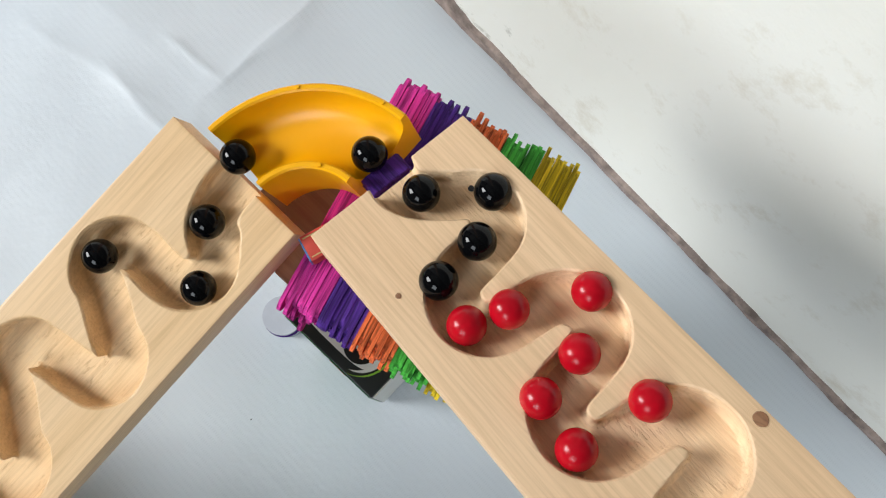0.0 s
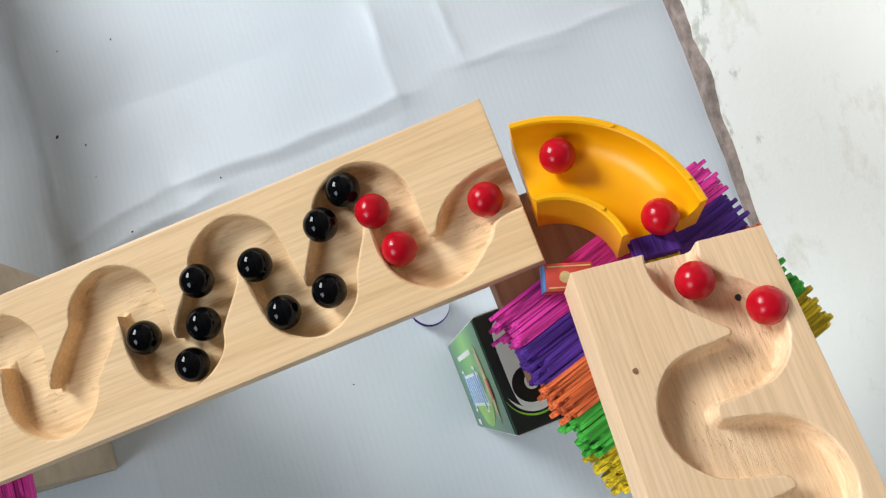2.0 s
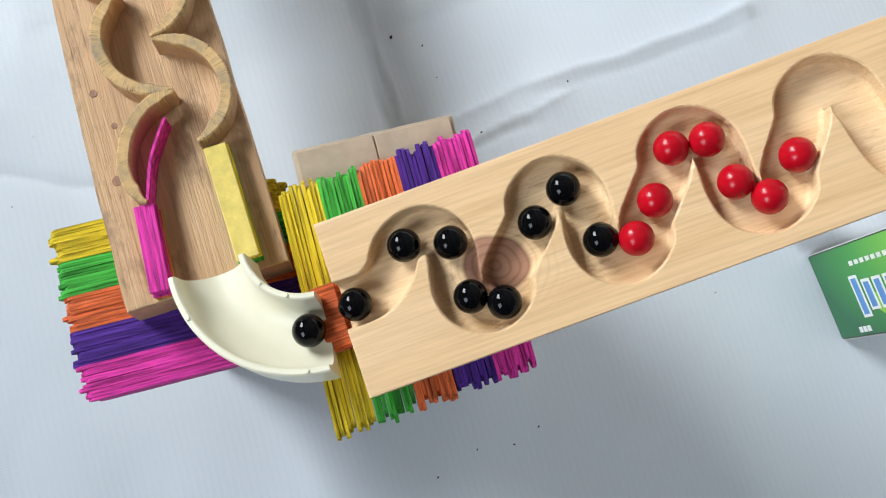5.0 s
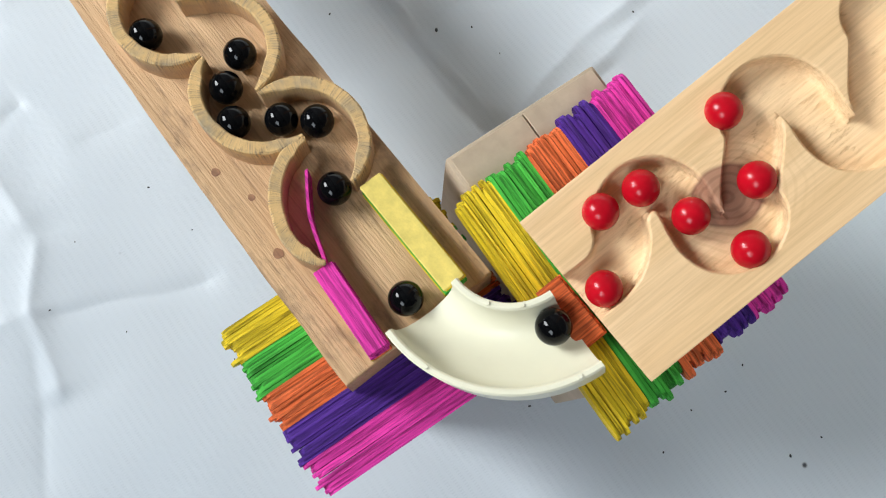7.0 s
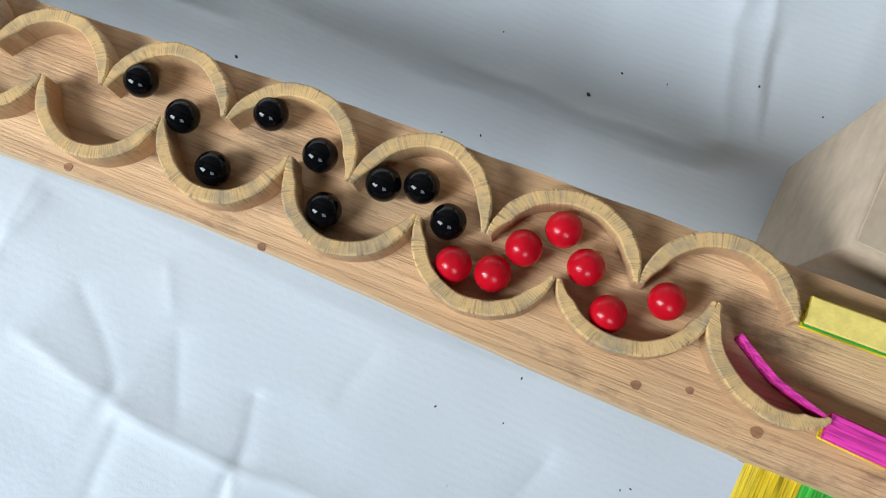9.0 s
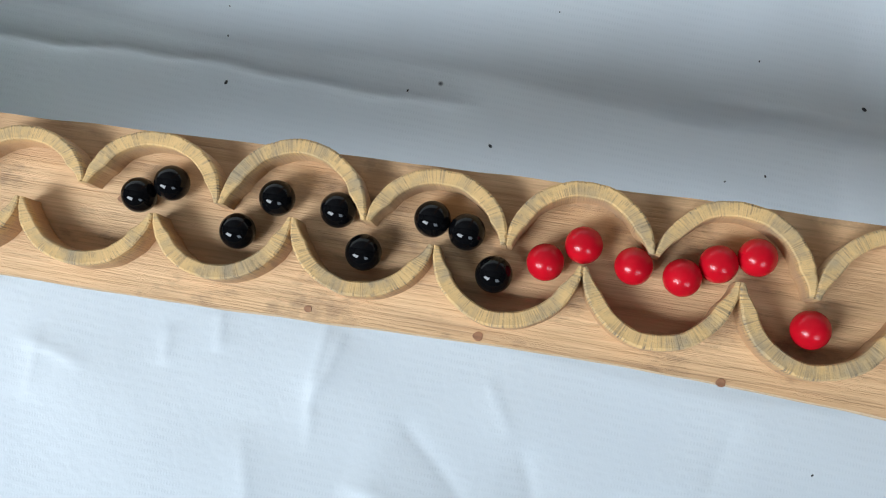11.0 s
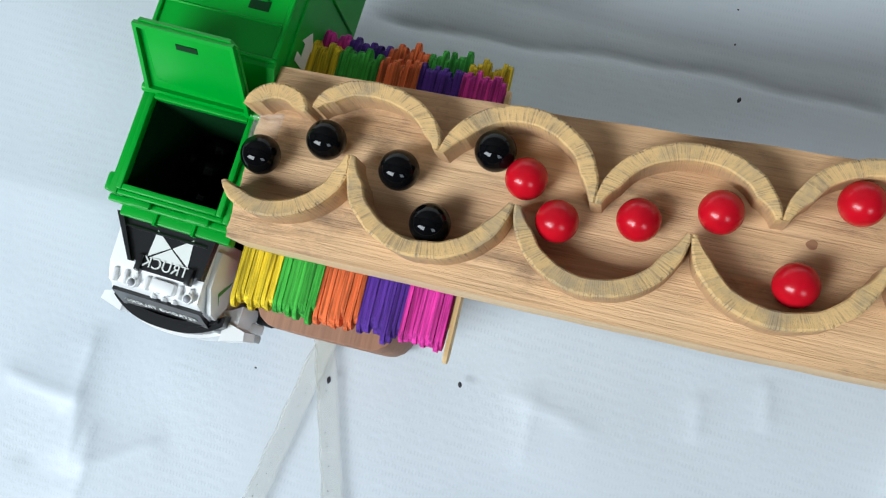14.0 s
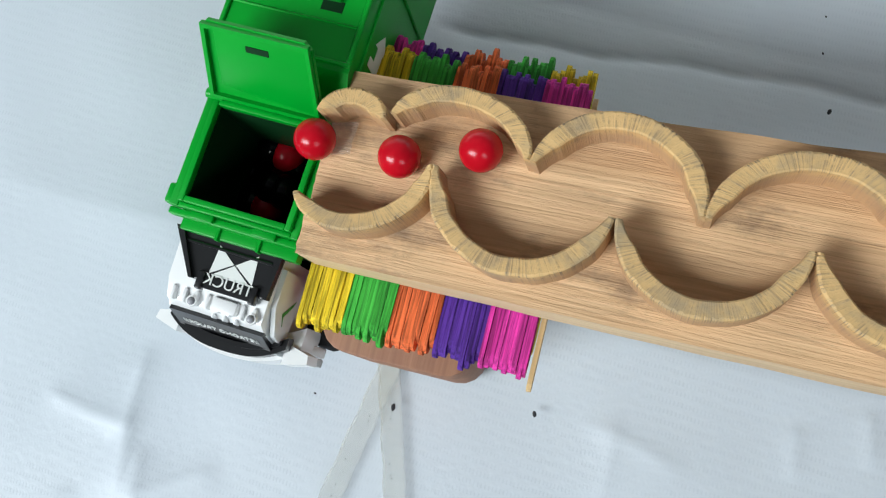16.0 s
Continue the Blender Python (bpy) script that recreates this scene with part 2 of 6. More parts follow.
def cloth_paint():
    m, n, l, p = material("white_tarpaulin")
    v = coords(n, l, offset=False)
    big = noise_tex(n, l, v, 5, 4)
    c = ramp(n, l, big, [(0.3, (0.575, 0.625, 0.68)), (0.7, (0.635, 0.68, 0.725))])
    dirt = noise_tex(n, l, v, 60, 6, 0.75)
    c = mixed(n, l, c, (0.45, 0.46, 0.45), mixed(n, l, (0, 0, 0), ramp(n, l, dirt, [(0.66, (0, 0, 0)), (0.85, (1, 1, 1))]), 0.35))
    spots = n.new("ShaderNodeTexVoronoi")
    spots.inputs["Scale"].default_value = 14
    l.new(v, spots.inputs["Vector"])
    c = mixed(n, l, c, (0.06, 0.06, 0.07), ramp(n, l, spots.outputs["Distance"], [(0.012, (1, 1, 1)), (0.03, (0, 0, 0))]))
    rot = n.new("ShaderNodeMapping")
    rot.inputs["Rotation"].default_value = (0, 0, radians(43.2))
    l.new(v, rot.inputs["Vector"])
    waves = []
    for way, scale in (("X", 178), ("Y", 66)):
        w = n.new("ShaderNodeTexWave")
        w.bands_direction = way
        w.inputs["Scale"].default_value, w.inputs["Distortion"].default_value, w.inputs["Detail Scale"].default_value = scale, 1.6, 0.6
        l.new(rot.outputs["Vector"], w.inputs["Vector"])
        waves.append(w.outputs["Fac"])
    tick = mixed(n, l, ramp(n, l, waves[0], [(0.45, (0, 0, 0)), (0.85, (1, 1, 1))]), ramp(n, l, waves[1], [(0.35, (0, 0, 0)), (0.8, (1, 1, 1))]), 1.0, "MULTIPLY")
    tick = mixed(n, l, tick, ramp(n, l, noise_tex(n, l, v, 40, 3), [(0.35, (0.25, 0.25, 0.25)), (0.65, (1, 1, 1))]), 1.0, "MULTIPLY")
    c = mixed(n, l, c, (0.43, 0.475, 0.53), mixed(n, l, (0, 0, 0), tick, 0.24))
    l.new(c, p.inputs["Base Color"])
    p.inputs["Roughness"].default_value = 0.5
    add = n.new("ShaderNodeMath")
    add.operation = "MULTIPLY_ADD"
    add.inputs[1].default_value = -0.012
    l.new(tick, add.inputs[0])
    rid = n.new("ShaderNodeTexNoise")
    rid.noise_type = "RIDGED_MULTIFRACTAL"
    rid.inputs["Scale"].default_value, rid.inputs["Detail"].default_value, rid.inputs["Roughness"].default_value = 5.0, 6.0, 0.55
    l.new(v, rid.inputs["Vector"])
    soft = n.new("ShaderNodeMath")
    soft.operation, soft.inputs[1].default_value = "MULTIPLY_ADD", 0.30
    l.new(noise_tex(n, l, v, 28, 5, 0.6), soft.inputs[0])
    l.new(rid.outputs["Fac"], soft.inputs[2])
    l.new(soft.outputs[0], add.inputs[2])
    bump(n, l, p, add.outputs[0], 0.45, 0.006)
    return m


CLOTH = cloth_paint()


def wall_paint():
    m, n, l, p = material("dirty_white_plaster")
    v = coords(n, l, offset=False)
    c = ramp(n, l, noise_tex(n, l, v, 4, 6, 0.6), [(0.3, (0.80, 0.785, 0.72)), (0.7, (0.84, 0.83, 0.795))])
    stain = noise_tex(n, l, v, 16, 8, 0.75)
    c = mixed(n, l, c, (0.50, 0.42, 0.28), mixed(n, l, (0, 0, 0), ramp(n, l, stain, [(0.54, (0, 0, 0)), (0.72, (1, 1, 1))]), 0.5))
    scuff = noise_tex(n, l, coords(n, l, (0.6, 1, 2.2), False), 30, 8, 0.85)
    c = mixed(n, l, c, (0.12, 0.12, 0.12), mixed(n, l, (0, 0, 0), ramp(n, l, scuff, [(0.67, (0, 0, 0)), (0.72, (1, 1, 1))]), 0.45))
    # flaking, mouldy patch beside the door
    patch, spot, tc = n.new("ShaderNodeTexGradient"), n.new("ShaderNodeMapping"), n.new("ShaderNodeTexCoord")
    patch.gradient_type = "SPHERICAL"
    spot.inputs["Location"].default_value, spot.inputs["Scale"].default_value = (1.40, 0, -0.24), (4.0, 1, 8.0)
    l.new(tc.outputs["Object"], spot.inputs["Vector"])
    l.new(spot.outputs["Vector"], patch.inputs["Vector"])
    blot = noise_tex(n, l, v, 34, 7, 0.7)
    gain = n.new("ShaderNodeMath")
    gain.operation, gain.inputs[1].default_value = "MULTIPLY_ADD", 0.30
    l.new(patch.outputs["Fac"], gain.inputs[0])
    l.new(blot, gain.inputs[2])
    c = mixed(n, l, c, (0.36, 0.35, 0.29), mixed(n, l, (0, 0, 0), ramp(n, l, gain.outputs[0], [(0.775, (0, 0, 0)), (0.85, (1, 1, 1))]), 0.6))
    l.new(c, p.inputs["Base Color"])
    p.inputs["Roughness"].default_value = 0.6
    bump(n, l, p, stain, 0.35, 0.004)
    return m


WALL = wall_paint()
FLOOR = plain("bare_concrete", (0.25, 0.245, 0.24), 0.85, 0.3, 40, 0.6)
# near black for the unseen walls and ceiling, to keep fill light low
BOUNCE_CUT = plain("bounce_cut_dark", (0.07, 0.071, 0.073), 0.8, 0.08, 6, 0.1)
BASE_DIRT = plain("grubby_skirting", (0.27, 0.21, 0.185), 0.9, 0.45, 90, 0.8)
STICKS["pale_yellow"] = plain("pale_yellow_stick", (0.80, 0.63, 0.17), 0.75, 0.14, 160, 0.3, spec=0.2)
YELLOW = plain("yellow_plastic", (0.98, 0.45, 0.004), 0.33, 0.04, 20, 0, 0.0)
CREAM = plain("cream_plastic", (0.82, 0.78, 0.60), 0.38, 0.04, 20, 0, 0.1)
BLACK_BALL = plain("black_glass", (0.003, 0.003, 0.0035), 0.05, 0.1, 60, spec=0.2)
RED_BALL = plain("red_lacquer", (0.50, 0.004, 0.014), 0.22, 0.12, 130, 0.04, spec=0.3)
CARD = plain("brown_cardboard", (0.46, 0.36, 0.26), 0.85, 0.12, 70, 0.25)
CARD_DARK = plain("cardboard_edge", (0.30, 0.22, 0.15), 0.9, 0.2, 90, 0.3)
GREEN = plain("green_plastic", (0.004, 0.31, 0.022), 0.36, 0.06, 20, 0, 0, 0, 0.3)
# green darkened to carry the shade inside the bin, slot and roof holes
GREEN_SHADED = plain("green_plastic_shaded", (0.003, 0.030, 0.008), 0.5, 0.06, 20, spec=0.2)
TRUCK_WHITE = plain("white_plastic", (0.88, 0.88, 0.87), 0.3, 0.04, 20, 0, 0.3)
TRUCK_BLACK = plain("black_plastic", (0.012, 0.012, 0.013), 0.3, 0.2, 30, 0, 0.2)
TRUCK_GREY = plain("grey_plastic", (0.56, 0.58, 0.58), 0.4, 0.06, 30)
RUBBER = plain("tyre_rubber", (0.014, 0.014, 0.014), 0.85, 0.2, 60, 0.2)
TUB = plain("milky_plastic", (0.46, 0.49, 0.56), 0.4, 0.1, 40)
LAMP_LENS = plain("smoky_lamp_lens", (0.30, 0.30, 0.32), 0.15, 0.1, 40)
PRINT_WHITE = plain("white_print", (0.78, 0.79, 0.76), 0.5, 0.03, 40)
BOX_BLACK = plain("black_card", (0.012, 0.014, 0.012), 0.35, 0.2, 40)
PRINT_GREEN = plain("green_print", (0.06, 0.33, 0.04), 0.4, 0.1, 40)
PRINT_LIME = plain("lime_print", (0.26, 0.52, 0.05), 0.4, 0.15, 60)
PRINT_BLUE = plain("blue_print", (0.10, 0.27, 0.60), 0.4, 0.1, 60)
PRINT_GOLD = plain("gold_print", (0.62, 0.47, 0.22), 0.4, 0.3, 160)
PRINT_RED = plain("red_print", (0.55, 0.06, 0.04), 0.5, 0.2, 80)
TAPE = plain("yellowed_tape", (0.63, 0.61, 0.49), 0.4, 0.22, 110, 0.3)
CLEAR_TAPE = plain("clear_tape", (0.82, 0.78, 0.72), 0.12, 0.1, 60, 0.3)
CLEAR_TAPE.node_tree.nodes["Principled BSDF"].inputs["Alpha"].default_value = 0.2
ORANGE_WOOD = wood("varnished_timber", (0.38, 0.14, 0.035), (0.31, 0.11, 0.025), (0.17, 0.06, 0.015), 40, 0.4, 600, 0.2, 0.06)
TAPE.node_tree.nodes["Principled BSDF"].inputs["Alpha"].default_value = 0.22
CRUMB = plain("dark_crumb", (0.03, 0.03, 0.035), 0.9, 0.3, 200)


def box_green_paint():
    m, n, l, p = material("printed_green_card")
    v = coords(n, l, offset=False)
    g = n.new("ShaderNodeTexGradient")
    g.gradient_type = "SPHERICAL"
    mp = n.new("ShaderNodeMapping")
    mp.inputs["Location"].default_value, mp.inputs["Scale"].default_value = (-0.1, 0, -1.0), (14, 1, 9)
    l.new(v, mp.inputs["Vector"])
    l.new(mp.outputs["Vector"], g.inputs["Vector"])
    l.new(ramp(n, l, g.outputs["Color"], [(0.0, (0.025, 0.14, 0.06)), (0.5, (0.06, 0.32, 0.06)), (1.0, (0.22, 0.58, 0.07))]), p.inputs["Base Color"])
    p.inputs["Roughness"].default_value = 0.32
    return m


BOX_GREEN = box_green_paint()


# ---- mesh helpers ----
def finish(bm, name, mats, smooth=False):
    me = bpy.data.meshes.new(name)
    bmesh.ops.recalc_face_normals(bm, faces=bm.faces)
    if smooth:
        for f in bm.faces:
            f.smooth = True
        for e in bm.edges:
            if len(e.link_faces) == 2 and e.calc_face_angle(0) > radians(35):
                e.smooth = False
    bm.to_mesh(me)
    bm.free()
    for m in mats if isinstance(mats, (list, tuple)) else [mats]:
        me.materials.append(m)
    return me


def part(name, bm, mat, parent, label="", smooth=True, m=None):
    me = bm if isinstance(bm, bpy.types.Mesh) else finish(bm, name, mat, smooth)
    ob = new(name, me)
    ob.parent = parent
    if m is not None:
        ob.matrix_basis = m
    if label:
        ob["label"] = label
    return ob


def thing(name, m, label, category, group=""):
    e = new(name)
    e.empty_display_size = 0.01
    e.matrix_world = m
    return tagged(e, label, category, group)


def cuboid(bm, lo, hi, bevel=0.0, seg=2):
    v = [bm.verts.new((x, y, z)) for x in (lo[0], hi[0]) for y in (lo[1], hi[1]) for z in (lo[2], hi[2])]
    fs = [bm.faces.new([v[i] for i in q]) for q in ((0, 1, 3, 2), (4, 6, 7, 5), (0, 4, 5, 1), (2, 3, 7, 6), (0, 2, 6, 4), (1, 5, 7, 3))]
    if bevel:
        es = list({e for f in fs for e in f.edges})
        bmesh.ops.bevel(bm, geom=es, offset=bevel, segments=seg, affect="EDGES", profile=0.5)
    return bm


def box(lo, hi, bevel=0.0, seg=2):
    return cuboid(bmesh.new(), lo, hi, bevel, seg)


def prism(outline, z0, z1, bevel=0.0):
    """An outline in x, y raised from z0 to z1."""
    bm = bmesh.new()
    a = [bm.verts.new((x, y, z0)) for x, y in outline]
    b = [bm.verts.new((x, y, z1)) for x, y in outline]
    k = len(outline)
    bm.faces.new(a[::-1])
    top = bm.faces.new(b)
    for i in range(k):
        bm.faces.new((a[i], a[(i + 1) % k], b[(i + 1) % k], b[i]))
    if bevel:
        bmesh.ops.bevel(bm, geom=list(top.edges), offset=bevel, segments=2, affect="EDGES", profile=0.5)
    return bm


def side_prism(outline, x0, x1):
    """An outline in y, z drawn from x0 to x1."""
    bm = bmesh.new()
    a = [bm.verts.new((x0, y, z)) for y, z in outline]
    b = [bm.verts.new((x1, y, z)) for y, z in outline]
    k = len(outline)
    bm.faces.new(a)
    bm.faces.new(b[::-1])
    for i in range(k):
        bm.faces.new((a[i], b[i], b[(i + 1) % k], a[(i + 1) % k]))
    return bm


def lettering(name, text, size, mat, parent, m, mirror=True, thick=0.0002):
    cu = bpy.data.curves.new(name, "FONT")
    cu.body, cu.size, cu.extrude, cu.align_x, cu.align_y = text, size, thick, "CENTER", "CENTER"
    tmp = bpy.data.objects.new(name, cu)
    scene.collection.objects.link(tmp)
    me = bpy.data.meshes.new_from_object(tmp.evaluated_get(bpy.context.evaluated_depsgraph_get()))
    bpy.data.objects.remove(tmp)
    if mirror:
        for v in me.vertices:
            v.co.x = -v.co.x
        me.flip_normals()
    me.materials.clear()
    me.materials.append(mat)
    return part(name, me, mat, parent, "", False, m)


# ---- ground, tarpaulin and wall ----
def build_ground():
    bm = bmesh.new()
    bm.faces.new([bm.verts.new(p) for p in ((-7, -7, -0.07), (7, -7, -0.07), (7, 7, -0.07), (-7, 7, -0.07))])
    g = new("floor", finish(bm, "floor", FLOOR))
    tagged(g, "bare grey-brown concrete floor under the tarpaulin", "floor", kind="structure")
    w = new("wall_east", finish(box((-5.1, 0.0, -0.07), (2.4, 0.15, WHITE_TOP)), "wall_east", WALL))
    w.matrix_world = wall_frame()
    tagged(w, "white painted plaster wall, stained and scuffed", "wall", kind="structure")
    # added out of view: dark upper wall, room walls and ceiling that limit bounce
    rest = [("wall_east", (-5.1, 0.0, WHITE_TOP), (2.4, 0.15, 3.2)), ("wall_north", (-5.25, SOUTH, -0.07), (-5.1, 0.0, 3.2)), ("wall_south", (2.4, SOUTH, -0.07), (2.55, 0.0, 3.2)),
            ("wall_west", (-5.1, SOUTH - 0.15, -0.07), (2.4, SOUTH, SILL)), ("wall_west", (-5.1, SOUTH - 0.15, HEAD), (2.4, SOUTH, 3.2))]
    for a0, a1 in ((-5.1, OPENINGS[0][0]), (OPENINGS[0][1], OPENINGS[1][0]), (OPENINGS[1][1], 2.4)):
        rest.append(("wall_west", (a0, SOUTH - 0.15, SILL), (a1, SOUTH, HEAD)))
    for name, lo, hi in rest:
        o = new(name, finish(box(lo, hi), name, BOUNCE_CUT))
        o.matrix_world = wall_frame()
        tagged(o, "added unseen room wall, near black to cut bounced light", "wall", kind="structure")
    o = new("ceiling", finish(box((-5.25, SOUTH - 0.15, 3.202), (2.55, 0.15, 3.35)), "ceiling", BOUNCE_CUT))
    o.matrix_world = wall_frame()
    tagged(o, "added unseen ceiling, near black to cut bounced light", "ceiling", kind="structure")
    bm = bmesh.new()
    rng = random.Random(5)
    xs = [-2.0 + 0.008 * i for i in range(501)]
    rows = []
    for x in xs:
        bare = math.exp(-((x + 0.34) / 0.10) ** 2)
        d = 0.003 + 0.0014 * noise.noise(Vector((x * 22, 1, 0))) + rng.random() * 0.0006
        h = (0.0055 + 0.0030 * noise.noise(Vector((x * 30, 5, 0))) + rng.random() * 0.0012) * (1 + 2.4 * bare)
        rows.append([bm.verts.new((x, -d, -0.07)), bm.verts.new((x, -d, h * 0.6)), bm.verts.new((x, 0.001, h))])
    for a, b in zip(rows, rows[1:]):
        for k in range(2):
            bm.faces.new((a[k], b[k], b[k + 1], a[k + 1]))
    s = new("baseboard", finish(bm, "baseboard", BASE_DIRT, True))
    s.matrix_world = wall_frame()
    tagged(s, "grubby brown line of dirt and mortar along the foot of the wall", "skirting", kind="structure")


# ridges (+) and grooves (-) of the tarpaulin's old folds: ends, height, width, share of the length over which each end fades
FOLDS = [
    # fold lines across the cloth by the long board
    ((-0.56, 0.235), (-0.370, 0.080), -0.0041, 0.014, 0.10), ((-0.53, 0.230), (-0.375, 0.100), 0.0050, 0.025, 0.2),
    ((-0.375, 0.090), (-0.333, 0.175), 0.0043, 0.018, 0.15), ((-0.345, 0.160), (-0.195, 0.345), 0.0047, 0.019, 0.15),
    ((-0.330, 0.165), (-0.190, 0.330), -0.0017, 0.011, 0.2), ((-0.285, 0.390), (-0.198, 0.300), 0.0032, 0.015, 0.2),
    ((-0.240, 0.410), (-0.181, 0.367), 0.0036, 0.011, 0.25), ((-0.190, 0.360), (-0.087, 0.494), 0.0036, 0.016, 0.2),
    ((-0.290, 0.200), (-0.367, 0.078), 0.0036, 0.014, 0.15), ((-0.300, 0.165), (-0.352, 0.092), -0.0028, 0.008, 0.2),
    ((-0.245, 0.010), (-0.190, -0.050), 0.0032, 0.015, 0.3), ((-0.364, 0.415), (-0.213, 0.342), 0.0018, 0.020, 0.25),
    ((-0.215, 0.340), (-0.110, 0.440), 0.0020, 0.020, 0.25), ((-0.15, 0.10), (0.12, -0.12), 0.0020, 0.020, 0.25),
    # pinched creases before the plank
    ((-0.830, 0.130), (-0.772, 0.062), 0.0039, 0.022, 0.2), ((-0.780, 0.070), (-0.715, 0.005), 0.0044, 0.020, 0.1),
    ((-0.722, 0.012), (-0.655, -0.045), 0.0034, 0.019, 0.2), ((-0.719, 0.007), (-0.690, 0.045), -0.0020, 0.009, 0.1),
    ((-0.719, 0.007), (-0.750, -0.033), -0.0024, 0.010, 0.1), ((-0.717, 0.004), (-0.732, -0.030), 0.0023, 0.007, 0.1),
    ((-0.773, 0.060), (-0.781, 0.150), -0.0022, 0.016, 0.15), ((-0.772, 0.058), (-0.806, 0.010), -0.0018, 0.011, 0.15),
    ((-0.745, 0.040), (-0.730, 0.100), -0.0020, 0.015, 0.2), ((-0.644, -0.093), (-0.533, -0.040), -0.0024, 0.011, 0.12),
    ((-0.650, -0.085), (-0.610, -0.140), 0.0036, 0.015, 0.15), ((-0.648, -0.090), (-0.700, -0.130), 0.0029, 0.015, 0.2),
    ((-0.660, -0.040), (-0.645, -0.095), 0.0034, 0.014, 0.15), ((-0.645, -0.095), (-0.600, -0.200), -0.0020, 0.013, 0.2),
    ((-0.819, 0.178), (-0.781, 0.205), 0.0021, 0.011, 0.25), ((-0.655, 0.020), (-0.610, 0.050), -0.0016, 0.018, 0.3),
    # by the truck
    ((-1.189, 0.433), (-1.150, 0.388), 0.0026, 0.010, 0.2), ((-1.133, 0.430), (-1.175, 0.362), 0.0029, 0.010, 0.15),
    ((-1.172, 0.366), (-1.120, 0.352), 0.0018, 0.009, 0.2), ((-1.160, 0.400), (-1.200, 0.380), -0.0016, 0.007, 0.2),
    ((-1.150, 0.385), (-1.185, 0.345), 0.0021, 0.009, 0.2), ((-0.842, 0.256), (-0.853, 0.232), 0.0018, 0.006, 0.2),
    ((-0.870, 0.262), (-0.884, 0.240), 0.0016, 0.006, 0.2), ((-0.956, 0.304), (-0.921, 0.263), 0.0016, 0.007, 0.25),
    ((-0.936, 0.300), (-0.964, 0.264), 0.0013, 0.007, 0.25), ((-0.780, 0.226), (-0.836, 0.154), 0.0023, 0.011, 0.25),
    ((-0.724, 0.143), (-0.729, 0.105), 0.0016, 0.007, 0.25), ((-0.860, 0.190), (-0.900, 0.120), 0.0018, 0.018, 0.25),
    ((-0.928, 0.530), (-0.640, 0.292), -0.0038, 0.008, 0.05), ((-1.20, 0.22), (-0.90, 0.10), 0.0014, 0.018, 0.25)]


def valley(x, y):
    """The long valley fold that runs beside the plank; it works on numbers and arrays."""
    p, d = np.array((-0.834, 0.483)), np.array((0.756, -0.654))
    s = (x - p[0]) * d[0] + (y - p[1]) * d[1]
    c = -(x - p[0]) * d[1] + (y - p[1]) * d[0] + 0.004 * np.sin(s * 19)
    drop = np.where(c < 0, np.clip(1 + c / 0.17, 0, 1), np.clip(1 - c / 0.32, 0, 1))
    fade = np.clip((s + 0.42) / 0.2, 0, 1) * np.clip((0.66 - s) / 0.16, 0, 1)
    return -0.034 * drop * fade


def build_tarpaulin():
    step = 0.0026
    na, nb = int(2.1 / step), int(1.25 / step)
    a = -1.55 + step * np.arange(na + 1)
    b = -1.25 + 0.0 + step * np.arange(nb + 1)
    b = b - b[-1] - 0.0022
    A, B = np.meshgrid(a, b, indexing="ij")
    X = A * ALONG_WALL.x + (B + WALL_AT) * TO_WALL.x
    Y = A * ALONG_WALL.y + (B + WALL_AT) * TO_WALL.y
    Z = valley(X, Y)
    for (p, q, h, w, taper) in FOLDS:
        p, q = np.array(p), np.array(q)
        d = q - p
        L = np.linalg.norm(d)
        d = d / L
        s = (X - p[0]) * d[0] + (Y - p[1]) * d[1]
        c = -(X - p[0]) * d[1] + (Y - p[1]) * d[0] + 0.0025 * np.sin(s * 23 + p[0] * 40) + 0.0010 * np.sin(s * 90 + p[1] * 70)
        Z += h * (0.72 * np.exp(-np.abs(c) / w) + 0.28 * np.exp(-np.abs(c) / (0.22 * w))) * np.clip(np.minimum(s, L - s) / (taper * L), 0, 1)
    for i in range(na + 1):
        for j in range(nb + 1):
            q = Vector((X[i, j] * 5.5, Y[i, j] * 5.5, 0.3))
            Z[i, j] += 0.0040 * noise.noise(q) + 0.0012 * noise.noise(q * 3.1) + 0.0012 * abs(noise.noise(q * 1.7 + Vector((3, 9, 2))))
    Z -= 0.004
    co = np.stack([X, Y, Z], -1).reshape(-1, 3)
    idx = np.arange((na + 1) * (nb + 1)).reshape(na + 1, nb + 1)
    f = np.stack([idx[:-1, :-1], idx[1:, :-1], idx[1:, 1:], idx[:-1, 1:]], -1).reshape(-1, 4)
    me = bpy.data.meshes.new("tarpaulin")
    me.from_pydata(co.tolist(), [], f.tolist())
    me.polygons.foreach_set("use_smooth", [True] * len(me.polygons))
    me.materials.append(CLOTH)
    t = new("tarpaulin", me)
    tagged(t, "creased pale blue-white plastic tarpaulin spread on the floor", "tarpaulin", kind="structure")


build_ground()
build_tarpaulin()


# ---- course of the marbles: centre lines on the boards and through the bends (metres) ----
def frame_of(o, u, v):
    u = Vector(u).normalized()
    v = Vector(v)
    v = (v - u * v.dot(u)).normalized()
    n = u.cross(v)
    m = Matrix((u, v, n)).transposed().to_4x4()
    m.translation = Vector(o)
    return m


BOARD_A = frame_of((-0.0362, 0.2217, 0.3015), (0.6647, -0.7017, 0.2564), (0.726, 0.6877, 0))
BOARD_B = frame_of((-0.1055, 0.2233, 0.2773), (-0.6285, -0.7438, -0.2275), (0.7637, -0.6455, 0))
